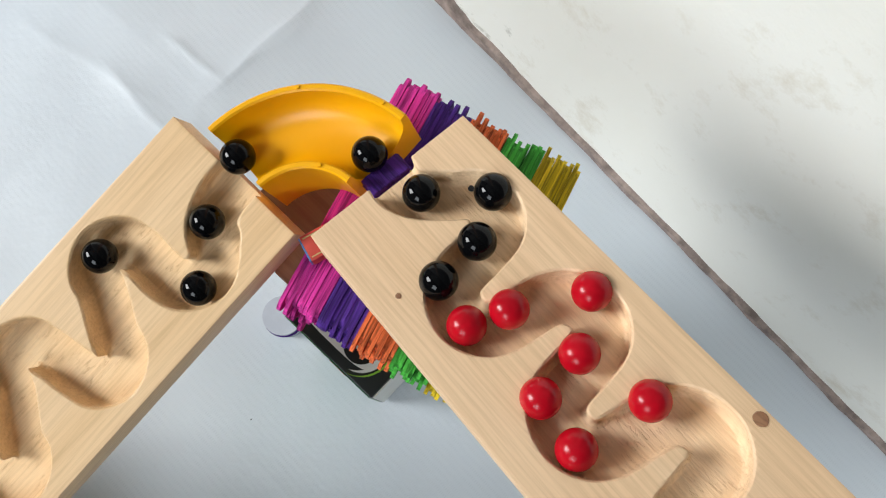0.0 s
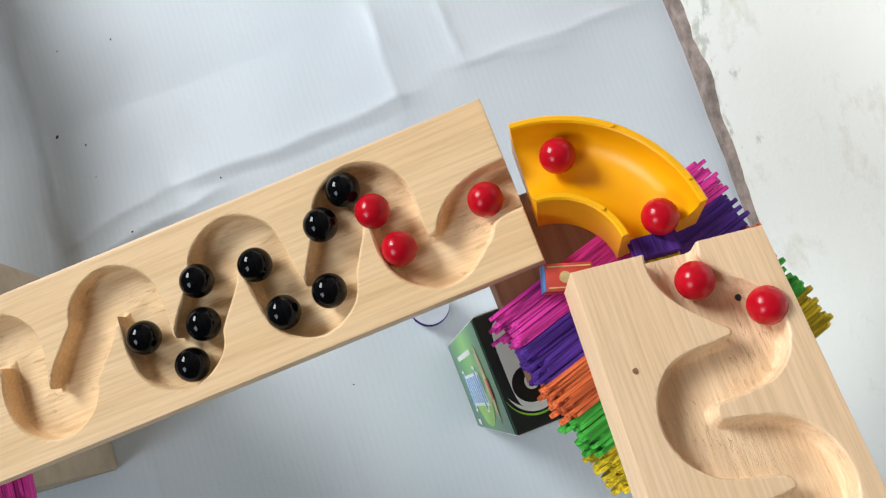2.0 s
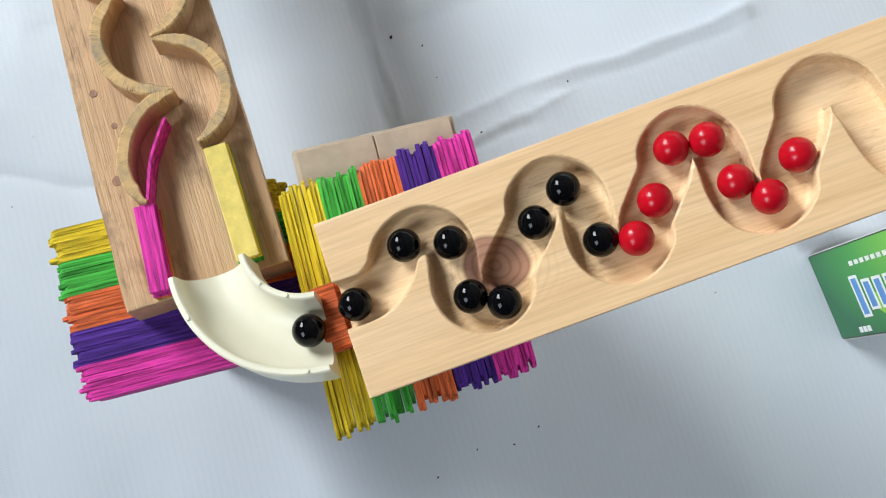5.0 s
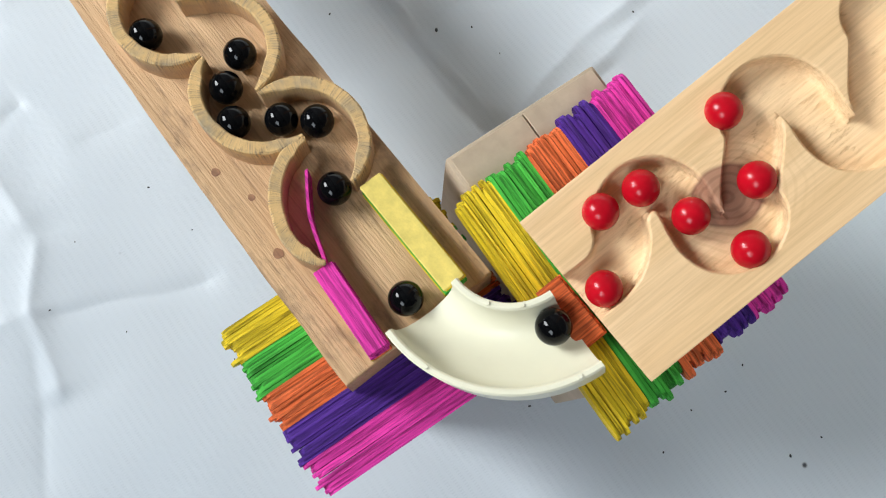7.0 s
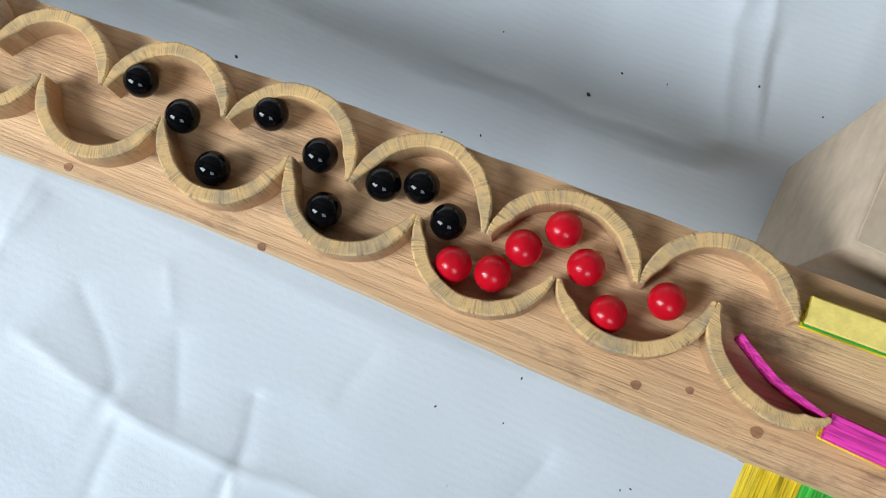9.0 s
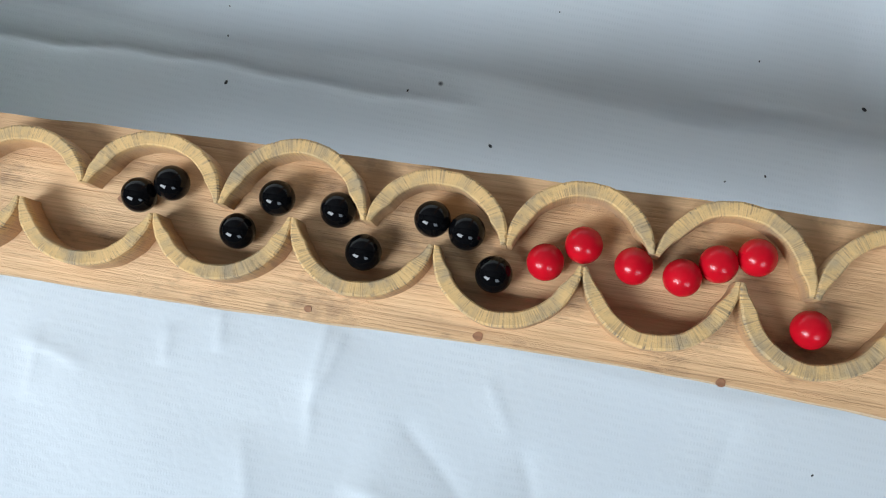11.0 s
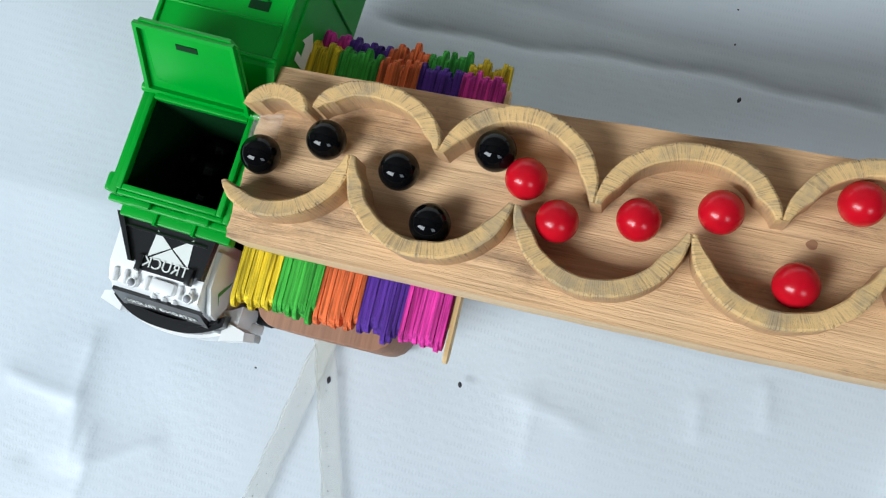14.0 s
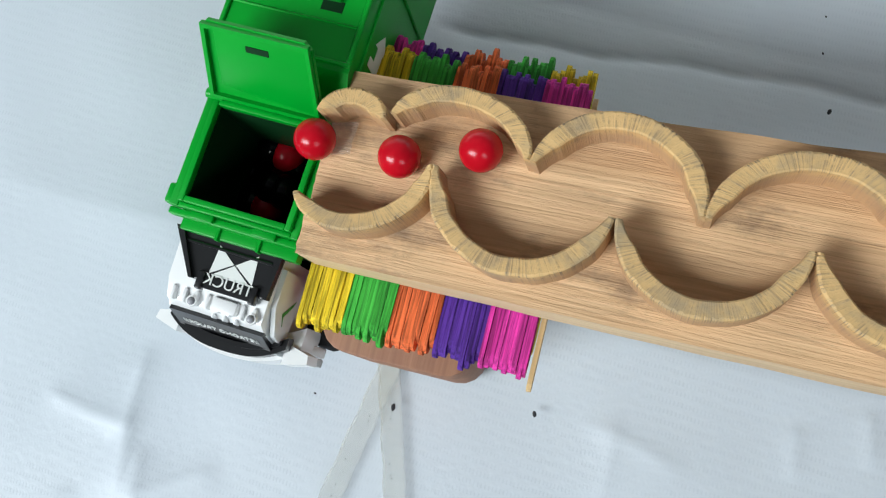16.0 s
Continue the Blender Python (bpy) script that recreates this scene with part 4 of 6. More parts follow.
def build_sticks():
    stick_stack((-0.083, 0.169), (0.004, 0.130), (0.40, 0.917), 0.2625, 3, "thick stack of pink to yellow craft sticks under two boards",
                0.122, (), ORDER[::-1], 2, rag=0.0034)
    stick_stack((-0.306, -0.100), (-0.241, -0.019), (-0.719, 0.695), 0.1690, 1, "row of yellow to pink craft sticks on a cardboard box", 0.126, seed=4)
    stick_stack((-0.494, -0.089), (-0.426, -0.151), (0.70, 0.714), 0.1400, 2, "stack of yellow to pink craft sticks under the plank's upper end", 0.122, seed=6, shift=0.002)
    stick_stack((-1.040, 0.386), (-0.968, 0.326), (0.637, 0.771), 0.0730, 2, "stack of yellow to pink craft sticks under the plank's lower end", 0.121, (0,), seed=8, plain_edge=True, shift=0.010)
    bundle("craft_stick_bundle", BOARD_B @ pose(0.3725, 0.0005, -0.0180), (0.0125, 0.0310, 0.0095), 4, ["pink", "orange"], "short bundle of orange stick pieces bridging board and bend")
    bundle("craft_stick_bundle", BOARD_A @ pose(-0.0086, 0.002, -0.0225), (0.0098, 0.0200, 0.0095), 4, ["yellow", "purple"], "short bundle of purple stick pieces bridging board and bend")
    bundle("craft_stick_bundle", BOARD_C @ pose(0.0350, -0.0232, 0.0), (0.0620, 0.0115, 0.0112), 5, ["yellow", "green", "green", "yellow", "pale_yellow"], "stacked yellow and green stick pieces on the plank")
    bundle("craft_stick_bundle", BOARD_C @ pose(0.0235, 0.0195, 0.0, 0, 0, -4), (0.0450, 0.0100, 0.0125), 5, ["yellow", "orange", "pink", "pink"], "stacked bright pink stick pieces on the plank")
    t = thing("bent_stick", BOARD_C @ pose(0, 0, 0), "thin bright pink stick bent beside the first half ring", "craft stick")
    pts = [(0.088, -0.003), (0.079, 0.003), (0.070, 0.0085), (0.062, 0.0115), (0.046, 0.0165)]
    bm = bmesh.new()
    rows = [[bm.verts.new((x, y + o, z)) for o, z in ((-0.0008, 0.0), (-0.0008, 0.0125), (0.0008, 0.0125), (0.0008, 0.0))] for x, y in pts]
    for a, b in zip(rows, rows[1:]):
        for j in range(4):
            bm.faces.new((a[j], b[j], b[(j + 1) % 4], a[(j + 1) % 4]))
    bm.faces.new(rows[0])
    bm.faces.new(rows[-1][::-1])
    part("strip", bm, STICKS["pink"], t, "", False)


build_sticks()


# ---- boxes and blocks that carry the boards ----
def build_boxes():
    # cardboard box: long side along (0.715, -0.70)
    m = Matrix.Translation((-0.405, 0.012, 0)) @ Matrix.Rotation(math.atan2(0.062, 0.061), 4, "Z")
    t = thing("cardboard_box", m, "plain brown cardboard box standing on the tarpaulin under the stick row", "box")
    part("carton", box((0, -0.132, 0), (0.087, 0, 0.1570), 0.0015), CARD, t)
    part("flap", box((0.002, -0.130, 0.1572), (0.0432, -0.002, 0.1584), 0.0004, 1), CARD, t)
    part("flap", box((0.0438, -0.130, 0.1572), (0.085, -0.002, 0.1584), 0.0004, 1), CARD, t)
    t = thing("support_block", Matrix.Translation((-0.414, -0.068, 0)) @ Matrix.Rotation(math.atan2(0.714, 0.70), 4, "Z"), "brown timber block under craft sticks beneath the plank", "wood block")
    part("block", box((-0.025, -0.032, 0), (0.050, 0.010, 0.1202), 0.001), BLOCK, t)
    # lamp carton: its printed face looks towards the long board
    ang = math.atan2(-0.040, 0.048)
    m = Matrix.Translation((-0.089, 0.171, 0)) @ Matrix.Rotation(ang, 4, "Z")
    t = thing("lamp_carton", m, "tall green and black printed carton standing on the tarpaulin", "box")
    part("carton", box((0, 0, 0), (0.063, 0.066, 0.200), 0.001), BOX_BLACK, t, "black printed carton")
    part("printed_panel", box((0.001, -0.0006, 0.001), (0.062, 0.0, 0.198), 0.0), BOX_GREEN, t, "glossy green printed panel")
    part("printed_panel", box((-0.0006, 0.001, 0.001), (0.0, 0.065, 0.198), 0.0), PRINT_WHITE, t, "pale printed side panel")
    part("printed_panel", box((0.0632, 0.001, 0.001), (0.0638, 0.065, 0.198), 0.0), PRINT_WHITE, t, "pale printed side panel")

    def face(bm, mat, x, z, lay, rot=0, label="", name="print"):
        return part(name, bm, mat, t, label, False, pose(x, -0.0007 - 0.0002 * lay, z, 90, rot, 0))
    swirl = [(0.030 * math.cos(a), 0.055 * math.sin(a)) for a in np.linspace(-1.2, 1.2, 14)] + [(0.018 * math.cos(a) - 0.004, 0.050 * math.sin(a)) for a in np.linspace(1.2, -1.2, 14)]
    face(prism(swirl, 0, 0.0002), PRINT_LIME, 0.030, 0.105, 0, 0, "lime green printed swirl")
    # brand name as plain bars
    for k in range(8):
        tall = 0.025 if k in (0, 6) else 0.017
        face(prism([(-0.0050, -tall / 2 - 0.002), (0.0050, -tall / 2 - 0.002), (0.0050, tall / 2 + 0.002), (-0.0050, tall / 2 + 0.002)], 0, 0.0002), PRINT_WHITE, 0.036, 0.045 + 0.0125 * k, 1, 90)
        face(prism([(-0.0030, -tall / 2), (0.0030, -tall / 2), (0.0030, tall / 2), (-0.0030, tall / 2)], 0, 0.0002), PRINT_BLUE, 0.036, 0.045 + 0.0125 * k, 2, 90)
    for k in range(14):
        face(prism([(-0.0022, -0.0016), (0.0022, -0.0016), (0.0022, 0.0016), (-0.0022, 0.0016)], 0, 0.0002), PRINT_WHITE, 0.0135, 0.050 + 0.0066 * k, 1, 90)
    emblem = [((0.009 + 0.002 * math.sin(5 * a)) * math.cos(a), (0.020 + 0.003 * math.cos(7 * a)) * math.sin(a)) for a in np.linspace(0, 2 * math.pi, 40)[:-1]]
    face(prism(emblem, 0, 0.0002), PRINT_GOLD, 0.034, 0.163, 1, 90, "gold printed emblem shape")
    face(prism([(-0.006, -0.004), (0.006, -0.004), (0.006, 0.004), (-0.006, 0.004)], 0, 0.0002), PRINT_RED, 0.037, 0.170, 2)
    for k in range(3):
        face(prism([(-0.002, -0.002), (0.002, -0.002), (0.002, 0.002), (-0.002, 0.002)], 0, 0.0002), PRINT_WHITE, 0.058, 0.030 + 0.005 * k, 1)
    # lid with its pale label
    pill = [(0.029 + 0.024 * math.copysign(abs(math.cos(a)) ** 0.5, math.cos(a)), 0.016 + 0.010 * math.copysign(abs(math.sin(a)) ** 0.5, math.sin(a))) for a in np.linspace(0, 2 * math.pi, 40)[:-1]]
    part("print", prism(pill, 0.2000, 0.2004), PRINT_WHITE, t, "pale printed label on the lid", False)
    disc = [(0.041 + 0.0095 * math.cos(a), 0.016 + 0.0095 * math.sin(a)) for a in np.linspace(0, 2 * math.pi, 30)[:-1]]
    part("print", prism(disc, 0.2005, 0.2008), BOX_BLACK, t, "black printed disc", False)
    for r0, r1, mat, tone in ((0.0118, 0.0142, PRINT_WHITE, "white printed arc"), (0.0152, 0.0163, PRINT_LIME, "lime printed arc")):
        turn = np.linspace(-1.35, 1.35, 16)
        arc = [(0.041 + r1 * math.cos(a), 0.0165 + r1 * math.sin(a)) for a in turn] + [(0.041 + (r1 + (r0 - r1) * math.cos(a / 1.35 * 1.5)) * math.cos(a), 0.0165 + (r1 + (r0 - r1) * math.cos(a / 1.35 * 1.5)) * math.sin(a)) for a in turn[::-1][1:-1]]
        part("print", prism(arc, 0.2005, 0.2008), mat, t, tone, False)
    lettering("print", "e", 0.017, PRINT_WHITE, t, pose(0.0415, 0.0165, 0.2010, 0, 0, -90), True)
    b = thing("support_block", m, "red-brown timber blocks on the carton under craft sticks", "wood block")
    part("block", box((-0.012, 0.0235, 0.2001), (0.060, 0.125, 0.2180), 0.001), PLANK, b, "pinkish brown lower piece")
    part("block", prism([(-0.046, 0.012), (0.040, 0.012), (0.040, 0.116), (-0.004, 0.116), (-0.046, 0.055)], 0.2182, 0.2330, 0.001), BLOCK, b)
    # matchbox wedged beside the boards
    mb = thing("matchbox", pose(-0.0625, 0.1985, 0.2626, 0, 0, 33), "small red matchbox with blue edge between two boards", "matchbox")
    part("sleeve", box((-0.0105, -0.0062, 0.0), (0.0105, 0.0062, 0.0105), 0.0006), PRINT_RED, mb)
    part("striking_edge", box((-0.0113, -0.0058, 0.001), (-0.0106, 0.0058, 0.0098), 0.0), PRINT_BLUE, mb, "blue end of the matchbox")
    oval = [(-0.002 + 0.0026 * math.cos(a), 0.0026 * math.sin(a)) for a in np.linspace(0, 2 * math.pi, 24)[:-1]]
    part("print", prism(oval, 0.0105, 0.0107), PRINT_GOLD, mb, "small printed oval", False)
    for y in (-0.0048, 0.0044):
        part("print", box((-0.0095, y, 0.0105), (0.0095, y + 0.0006, 0.0107)), PRINT_GOLD, mb, "thin printed line", False)
    # under the lower stack
    b = thing("support_block", Matrix.Translation((-0.966, 0.402, 0)) @ Matrix.Rotation(math.atan2(0.771, 0.637), 4, "Z"), "brown round-cornered timber block under craft sticks", "wood block")
    out = []
    for cx, cy, a0 in ((0.050, 0.030, 0), (-0.054, 0.030, 90), (-0.054, -0.012, 180), (0.050, -0.012, 270)):
        out += [(cx + 0.012 * math.cos(radians(a0 + d)), cy + 0.012 * math.sin(radians(a0 + d))) for d in (0, 22, 45, 68, 90)]
    part("block", prism(out, 0, 0.0533, 0.001), BLOCK, b)
    # small tub behind the carton
    tub = thing("plastic_tub", pose(-0.1149, 0.1866, 0), "small round white and violet plastic tub beside the carton", "tub")
    bm = bmesh.new()
    bmesh.ops.create_cone(bm, cap_ends=True, segments=28, radius1=0.0125, radius2=0.014, depth=0.034)
    part("pot", bm, TUB, tub, "", True, pose(0, 0, 0.017))
    bm = bmesh.new()
    bmesh.ops.create_cone(bm, cap_ends=True, segments=28, radius1=0.0144, radius2=0.0146, depth=0.006)
    part("lid", bm, STICKS["purple"], tub, "violet band", True, pose(0, 0, 0.024))


build_boxes()


# ---- toy refuse truck: x to its side, y to its rear ----
def rounded(bm, width, seg=2, keep=30):
    """Rounds the edges that turn by more than keep degrees."""
    edges = [e for e in bm.edges if len(e.link_faces) == 2 and e.calc_face_angle(0) > radians(keep)]
    bmesh.ops.bevel(bm, geom=edges, offset=width, segments=seg, affect="EDGES", profile=0.5, clamp_overlap=True)
    return bm


def crescent(half, front, ends, thick, power=2.6, n=20):
    """A bar's outline from above, bowed to the front."""
    xs = [-half + 2 * half * i / n for i in range(n + 1)]
    bow = [front + (ends - front) * abs(x / half) ** power for x in xs]
    return [(x, y) for x, y in zip(xs, bow)] + [(x, y + thick) for x, y in reversed(list(zip(xs, bow)))]


def build_truck():
    fr = Matrix(((0.735, 0.678, 0), (-0.678, 0.735, 0), (0, 0, 1))).to_4x4()
    fr.translation = Vector((-1.0292, 0.4420, 0))
    t = thing("toy_truck", fr, "green and white toy refuse truck with its bin lid open", "toy truck")
    part("chassis", box((-0.022, -0.060, 0.010), (0.022, 0.150, 0.020), 0.001), TRUCK_BLACK, t)
    # bin with open top: green shell, inner faces coloured dark for the shade inside
    x1, y0, y1 = 0.0216, -0.0148, 0.0236
    part("bin", box((-0.0250, y0 - 0.0046, 0.022), (-x1 - 0.0012, y1 + 0.0030, 0.0930), 0.0006, 1), GREEN, t, "open green bin")
    for lo, hi in (((x1 + 0.0012, y0 - 0.0046, 0.022), (0.0250, y1 + 0.0030, 0.093)), ((-x1 - 0.0012, y1 + 0.0012, 0.022), (x1 + 0.0012, y1 + 0.0030, 0.093)),
                   ((-x1 - 0.0012, y0 - 0.0046, 0.022), (x1 + 0.0012, y0 - 0.0012, 0.093))):
        part("bin_wall", box(lo, hi, 0.0004, 1), GREEN, t)
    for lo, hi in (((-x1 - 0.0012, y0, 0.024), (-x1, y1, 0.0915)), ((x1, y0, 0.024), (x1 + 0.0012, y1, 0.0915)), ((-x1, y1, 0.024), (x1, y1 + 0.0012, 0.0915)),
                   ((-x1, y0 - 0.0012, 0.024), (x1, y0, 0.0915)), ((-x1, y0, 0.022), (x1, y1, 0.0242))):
        part("bin_lining", box(lo, hi), GREEN_SHADED, t, "bin inside, dark green with the shade in its colour")
    # stepped rim
    for lo, hi in (((-x1 - 0.0026, y0 - 0.0026, 0.0918), (-x1, y1 + 0.0026, 0.0958)), ((x1, y0 - 0.0026, 0.0918), (x1 + 0.0026, y1 + 0.0026, 0.0958)),
                   ((-x1, y1, 0.0918), (x1, y1 + 0.0026, 0.0958)), ((-x1, y0 - 0.0026, 0.0918), (x1, y0, 0.0958))):
        part("rim", box(lo, hi, 0.0006, 2), GREEN, t)
    for lo, hi in (((-0.0282, -0.0195, 0.0885), (-x1 - 0.0026, 0.0285, 0.0935)), ((x1 + 0.0026, -0.0195, 0.0885), (0.0275, 0.0285, 0.0935)),
                   ((-x1 - 0.0026, y0 - 0.0046, 0.0885), (x1 + 0.0026, y0 - 0.0026, 0.0935)), ((-x1 - 0.0026, y1 + 0.0026, 0.0885), (x1 + 0.0026, 0.0285, 0.0935))):
        part("ledge", box(lo, hi, 0.0006, 2), GREEN, t)
    part("ledge", box((-0.0300, -0.0225, 0.0835), (0.0275, -0.0194, 0.0885), 0.0008), GREEN, t)
    part("ledge", box((-0.0255, -0.0268, 0.0765), (0.0262, -0.0196, 0.0835), 0.0008), GREEN, t)
    for x in (-0.0145, 0.0125):
        part("latch", box((x - 0.0050, -0.0222, 0.0884), (x + 0.0050, -0.0190, 0.0906), 0.0006), GREEN, t)
    for x in (-0.0085, 0.0095):
        part("ledge_rib", box((x - 0.0008, -0.0275, 0.0770), (x + 0.0008, -0.0205, 0.0846), 0.0003, 1), GREEN, t)
    part("lug", box((-0.0318, -0.0190, 0.0830), (-0.0276, -0.0105, 0.0915), 0.0012), GREEN, t, "green side lug")
    part("lug", box((0.0262, -0.0150, 0.0820), (0.0296, -0.0090, 0.0900), 0.0010), GREEN, t, "green side lug")
    # lid leaning back on its hinge: a tray with a raised border
    lm = pose(-0.0006, 0.0268, 0.0972, 60, 0, 0)
    lid = part("lid", rounded(prism([(-0.0240, 0.0), (0.0240, 0.0), (0.0222, 0.0330), (0.0195, 0.0362), (-0.0195, 0.0362), (-0.0222, 0.0330)], -0.0016, 0.0), 0.0005), GREEN, t, "open green lid", True, lm)
    inner = [(-0.0218, 0.0022), (0.0218, 0.0022), (0.0200, 0.0336), (-0.0200, 0.0336)]
    outer = [(-0.0236, 0.0005), (0.0236, 0.0005), (0.0216, 0.0355), (-0.0216, 0.0355)]
    for k in range(4):
        a, b = k, (k + 1) % 4
        part("border", rounded(prism([outer[a], outer[b], inner[b], inner[a]], -0.0002, 0.0020), 0.0004), GREEN, lid)
    part("panel", prism([(-0.0180, 0.0072), (0.0212, 0.0028), (0.0196, 0.0330), (-0.0174, 0.0330)], 0.0, 0.0005, 0.0003), GREEN, lid)
    # slot is a flat plate; its inner shade is painted on
    part("slot", box((-0.0046, 0.0262, 0.0004), (0.0046, 0.0288, 0.0009)), GREEN_SHADED, lid, "lid slot as a flat plate, shade in its colour")
    for x in (-0.0205, 0.0205):
        bm = bmesh.new()
        bmesh.ops.create_cone(bm, cap_ends=True, segments=12, radius1=0.0021, radius2=0.0021, depth=0.0075)
        part("hinge", bm, GREEN, t, "", True, pose(x * 1.16, 0.0275, 0.0955, 0, 90, 0))
    bm = bmesh.new()
    bmesh.ops.create_cone(bm, cap_ends=True, segments=10, radius1=0.0013, radius2=0.0013, depth=0.040)
    part("hinge", bm, GREEN, t, "", True, pose(0, 0.0278, 0.0962, 0, 90, 0))
    # rear body
    part("body", rounded(side_prism([(0.036, 0.024), (0.036, 0.094), (0.046, 0.104), (0.150, 0.104), (0.158, 0.090), (0.158, 0.024)], -0.029, 0.029), 0.0010), GREEN, t, "tall green refuse body")
    for lo, hi in (((-0.0290, 0.0480, 0.1036), (0.0290, 0.0500, 0.1052)), ((-0.0290, 0.0500, 0.1036), (-0.0268, 0.1480, 0.1052)), ((0.0268, 0.0500, 0.1036), (0.0290, 0.1480, 0.1052)), ((-0.0268, 0.0640, 0.1036), (0.0268, 0.0652, 0.1046))):
        part("roof_rib", box(lo, hi, 0.0005, 1), GREEN, t)
    for y in (0.095, 0.132):
        part("side_rib", box((0.0286, y, 0.030), (0.0302, y + 0.0025, 0.1010), 0.0005, 1), GREEN, t)
    part("side_rib", box((0.0286, 0.044, 0.0935), (0.0300, 0.150, 0.0955), 0.0005, 1), GREEN, t)
    for x in (-0.015, 0.014):
        # holes are flat plates, coloured dark as the shade within
        part("roof_hole", box((x - 0.0045, 0.0690, 0.1040), (x + 0.0045, 0.0735, 0.1043)), GREEN_SHADED, t, "roof hole as a flat plate, shade in its colour")
        part("roof_latch", box((x - 0.0035, 0.0730, 0.1036), (x + 0.0035, 0.0820, 0.1085), 0.0010), GREEN, t)
        part("roof_latch", box((x - 0.0050, 0.0800, 0.1036), (x + 0.0050, 0.0835, 0.1070), 0.0006, 1), GREEN, t)
    arrow = [(0.0, 0.0), (0.010, 0.0), (0.010, -0.004), (0.017, 0.004), (0.010, 0.012), (0.010, 0.008), (0.004, 0.008), (0.004, 0.014), (0.0, 0.014)]
    part("mark", prism(arrow, 0, 0.0003), PRINT_WHITE, t, "white arrow mark", False, pose(0.0292, 0.057, 0.074, 90, 0, 90))
    part("side_bump", box((0.029, 0.118, 0.080), (0.034, 0.128, 0.090), 0.002), TRUCK_BLACK, t, "black side lug")
    # cab
    cx = -0.0036
    bm = side_prism([(-0.0250, 0.022), (-0.0250, 0.0765), (-0.0460, 0.0772), (-0.0540, 0.0745), (-0.0575, 0.066), (-0.0612, 0.050), (-0.0625, 0.022)], -0.0232, 0.0232)
    for w in bm.verts:
        if w.co.z > 0.06:
            w.co.x *= 0.95
        if w.co.y < -0.05:
            w.co.x *= 0.96
    part("cab", rounded(bm, 0.0024, 3, 8), TRUCK_WHITE, t, "white cab", True, Matrix.Translation((cx, 0, 0)))
    scr = prism([(cx - 0.0237, -0.0250), (cx + 0.0237, -0.0250), (cx + 0.0225, -0.0442), (cx - 0.0118, -0.0442)], 0.0, 0.0022, 0.0006)
    part("windscreen", scr, TRUCK_BLACK, t, "black windscreen panel", False, pose(0, 0, 0.0795, 2, 0, 0))
    for s, top, low in ((-1, 0.0237, 0.0118), (1, 0.0237, 0.0225)):
        pillar = [(cx + s * top, -0.0250), (cx + s * low, -0.0442), (cx + s * (low - 0.0016), -0.0442), (cx + s * (top - 0.0030), -0.0250)]
        part("pillar", rounded(prism(pillar[::s], 0.0020, 0.0040), 0.0005), TRUCK_BLACK, t, "", True, pose(0, 0, 0.0795, 2, 0, 0))
    part("crossbar", box((cx - 0.0195, -0.0306, 0.0800), (cx + 0.0205, -0.0294, 0.0818), 0.0004, 1), TRUCK_BLACK, t)
    mx = cx + 0.0050
    part("hinge_plate", box((mx - 0.0115, -0.0468, 0.0782), (mx + 0.0115, -0.0416, 0.0806), 0.0006, 1), TRUCK_BLACK, t)
    for x in (mx - 0.0118, mx + 0.0118):
        part("hinge_knuckle", box((x - 0.0014, -0.0478, 0.0780), (x + 0.0014, -0.0403, 0.0822), 0.0007), TRUCK_BLACK, t)
    tri = [((-0.0095, -0.006), (-0.0085, 0.006), (-0.0004, 0.000)), ((0.0095, -0.006), (0.0085, 0.006), (0.0004, 0.000)), ((-0.0085, -0.0064), (0.0085, -0.0064), (0.0, -0.0004))]
    for tr in tri:
        part("mark", prism(list(tr), 0, 0.0002), PRINT_WHITE, t, "white triangular mark", False, pose(mx, -0.0345, 0.0806, 2, 0, 0))
    lettering("lettering", "TRUCK", 0.0066, PRINT_WHITE, t, pose(mx, -0.0430, 0.0808, 0, 0, 0), True)
    # ribs, hatch and lamps on the nose
    for k in range(8):
        x = cx - 0.0180 + 0.00515 * k
        part("nose_rib", box((x - 0.0009, -0.0545, 0.0735), (x + 0.0009, -0.0485, 0.0778), 0.0006), TRUCK_WHITE, t)
    part("hatch", box((mx - 0.0056, -0.0540, 0.0735), (mx + 0.0056, -0.0485, 0.0783), 0.0009), TRUCK_WHITE, t)
    for k in range(3):
        part("nose_stud", box((mx - 0.0056 + 0.005 * k, -0.0570, 0.0690), (mx - 0.0044 + 0.005 * k, -0.0550, 0.0740), 0.0004, 1), TRUCK_WHITE, t)
    for x in (mx - 0.0138, mx + 0.0126):
        bm = bmesh.new()
        bmesh.ops.create_uvsphere(bm, u_segments=14, v_segments=8, radius=0.0018)
        part("lamp", bm, LAMP_LENS, t, "smoky grey round lamp", True, pose(x, -0.0530, 0.0776))
        part("lamp_ring", lathe([(0.0017, 0.0), (0.0023, 0.0), (0.0023, 0.0016), (0.0017, 0.0016), (0.0017, 0.0)]), TRUCK_WHITE, t, "", True, pose(x, -0.0530, 0.0766))
    # grille and bumpers
    part("grille", rounded(side_prism([(-0.0555, 0.0680), (-0.0582, 0.0690), (-0.0642, 0.0505), (-0.0600, 0.0490)], cx - 0.0212, cx + 0.0212), 0.0006), TRUCK_BLACK, t, "black grille panel")
    lettering("lettering", "//STRONG TRUCK//", 0.0040, PRINT_WHITE, t, pose(cx + 0.0005, -0.0610, 0.0612, 72, 0, 0), True)
    part("grille_bar", rounded(prism(crescent(0.0272, -0.0688, -0.0605, 0.0052), 0.0470, 0.0540), 0.0008), TRUCK_BLACK, t, "black bar under the grille", True, Matrix.Translation((cx, 0, 0)))
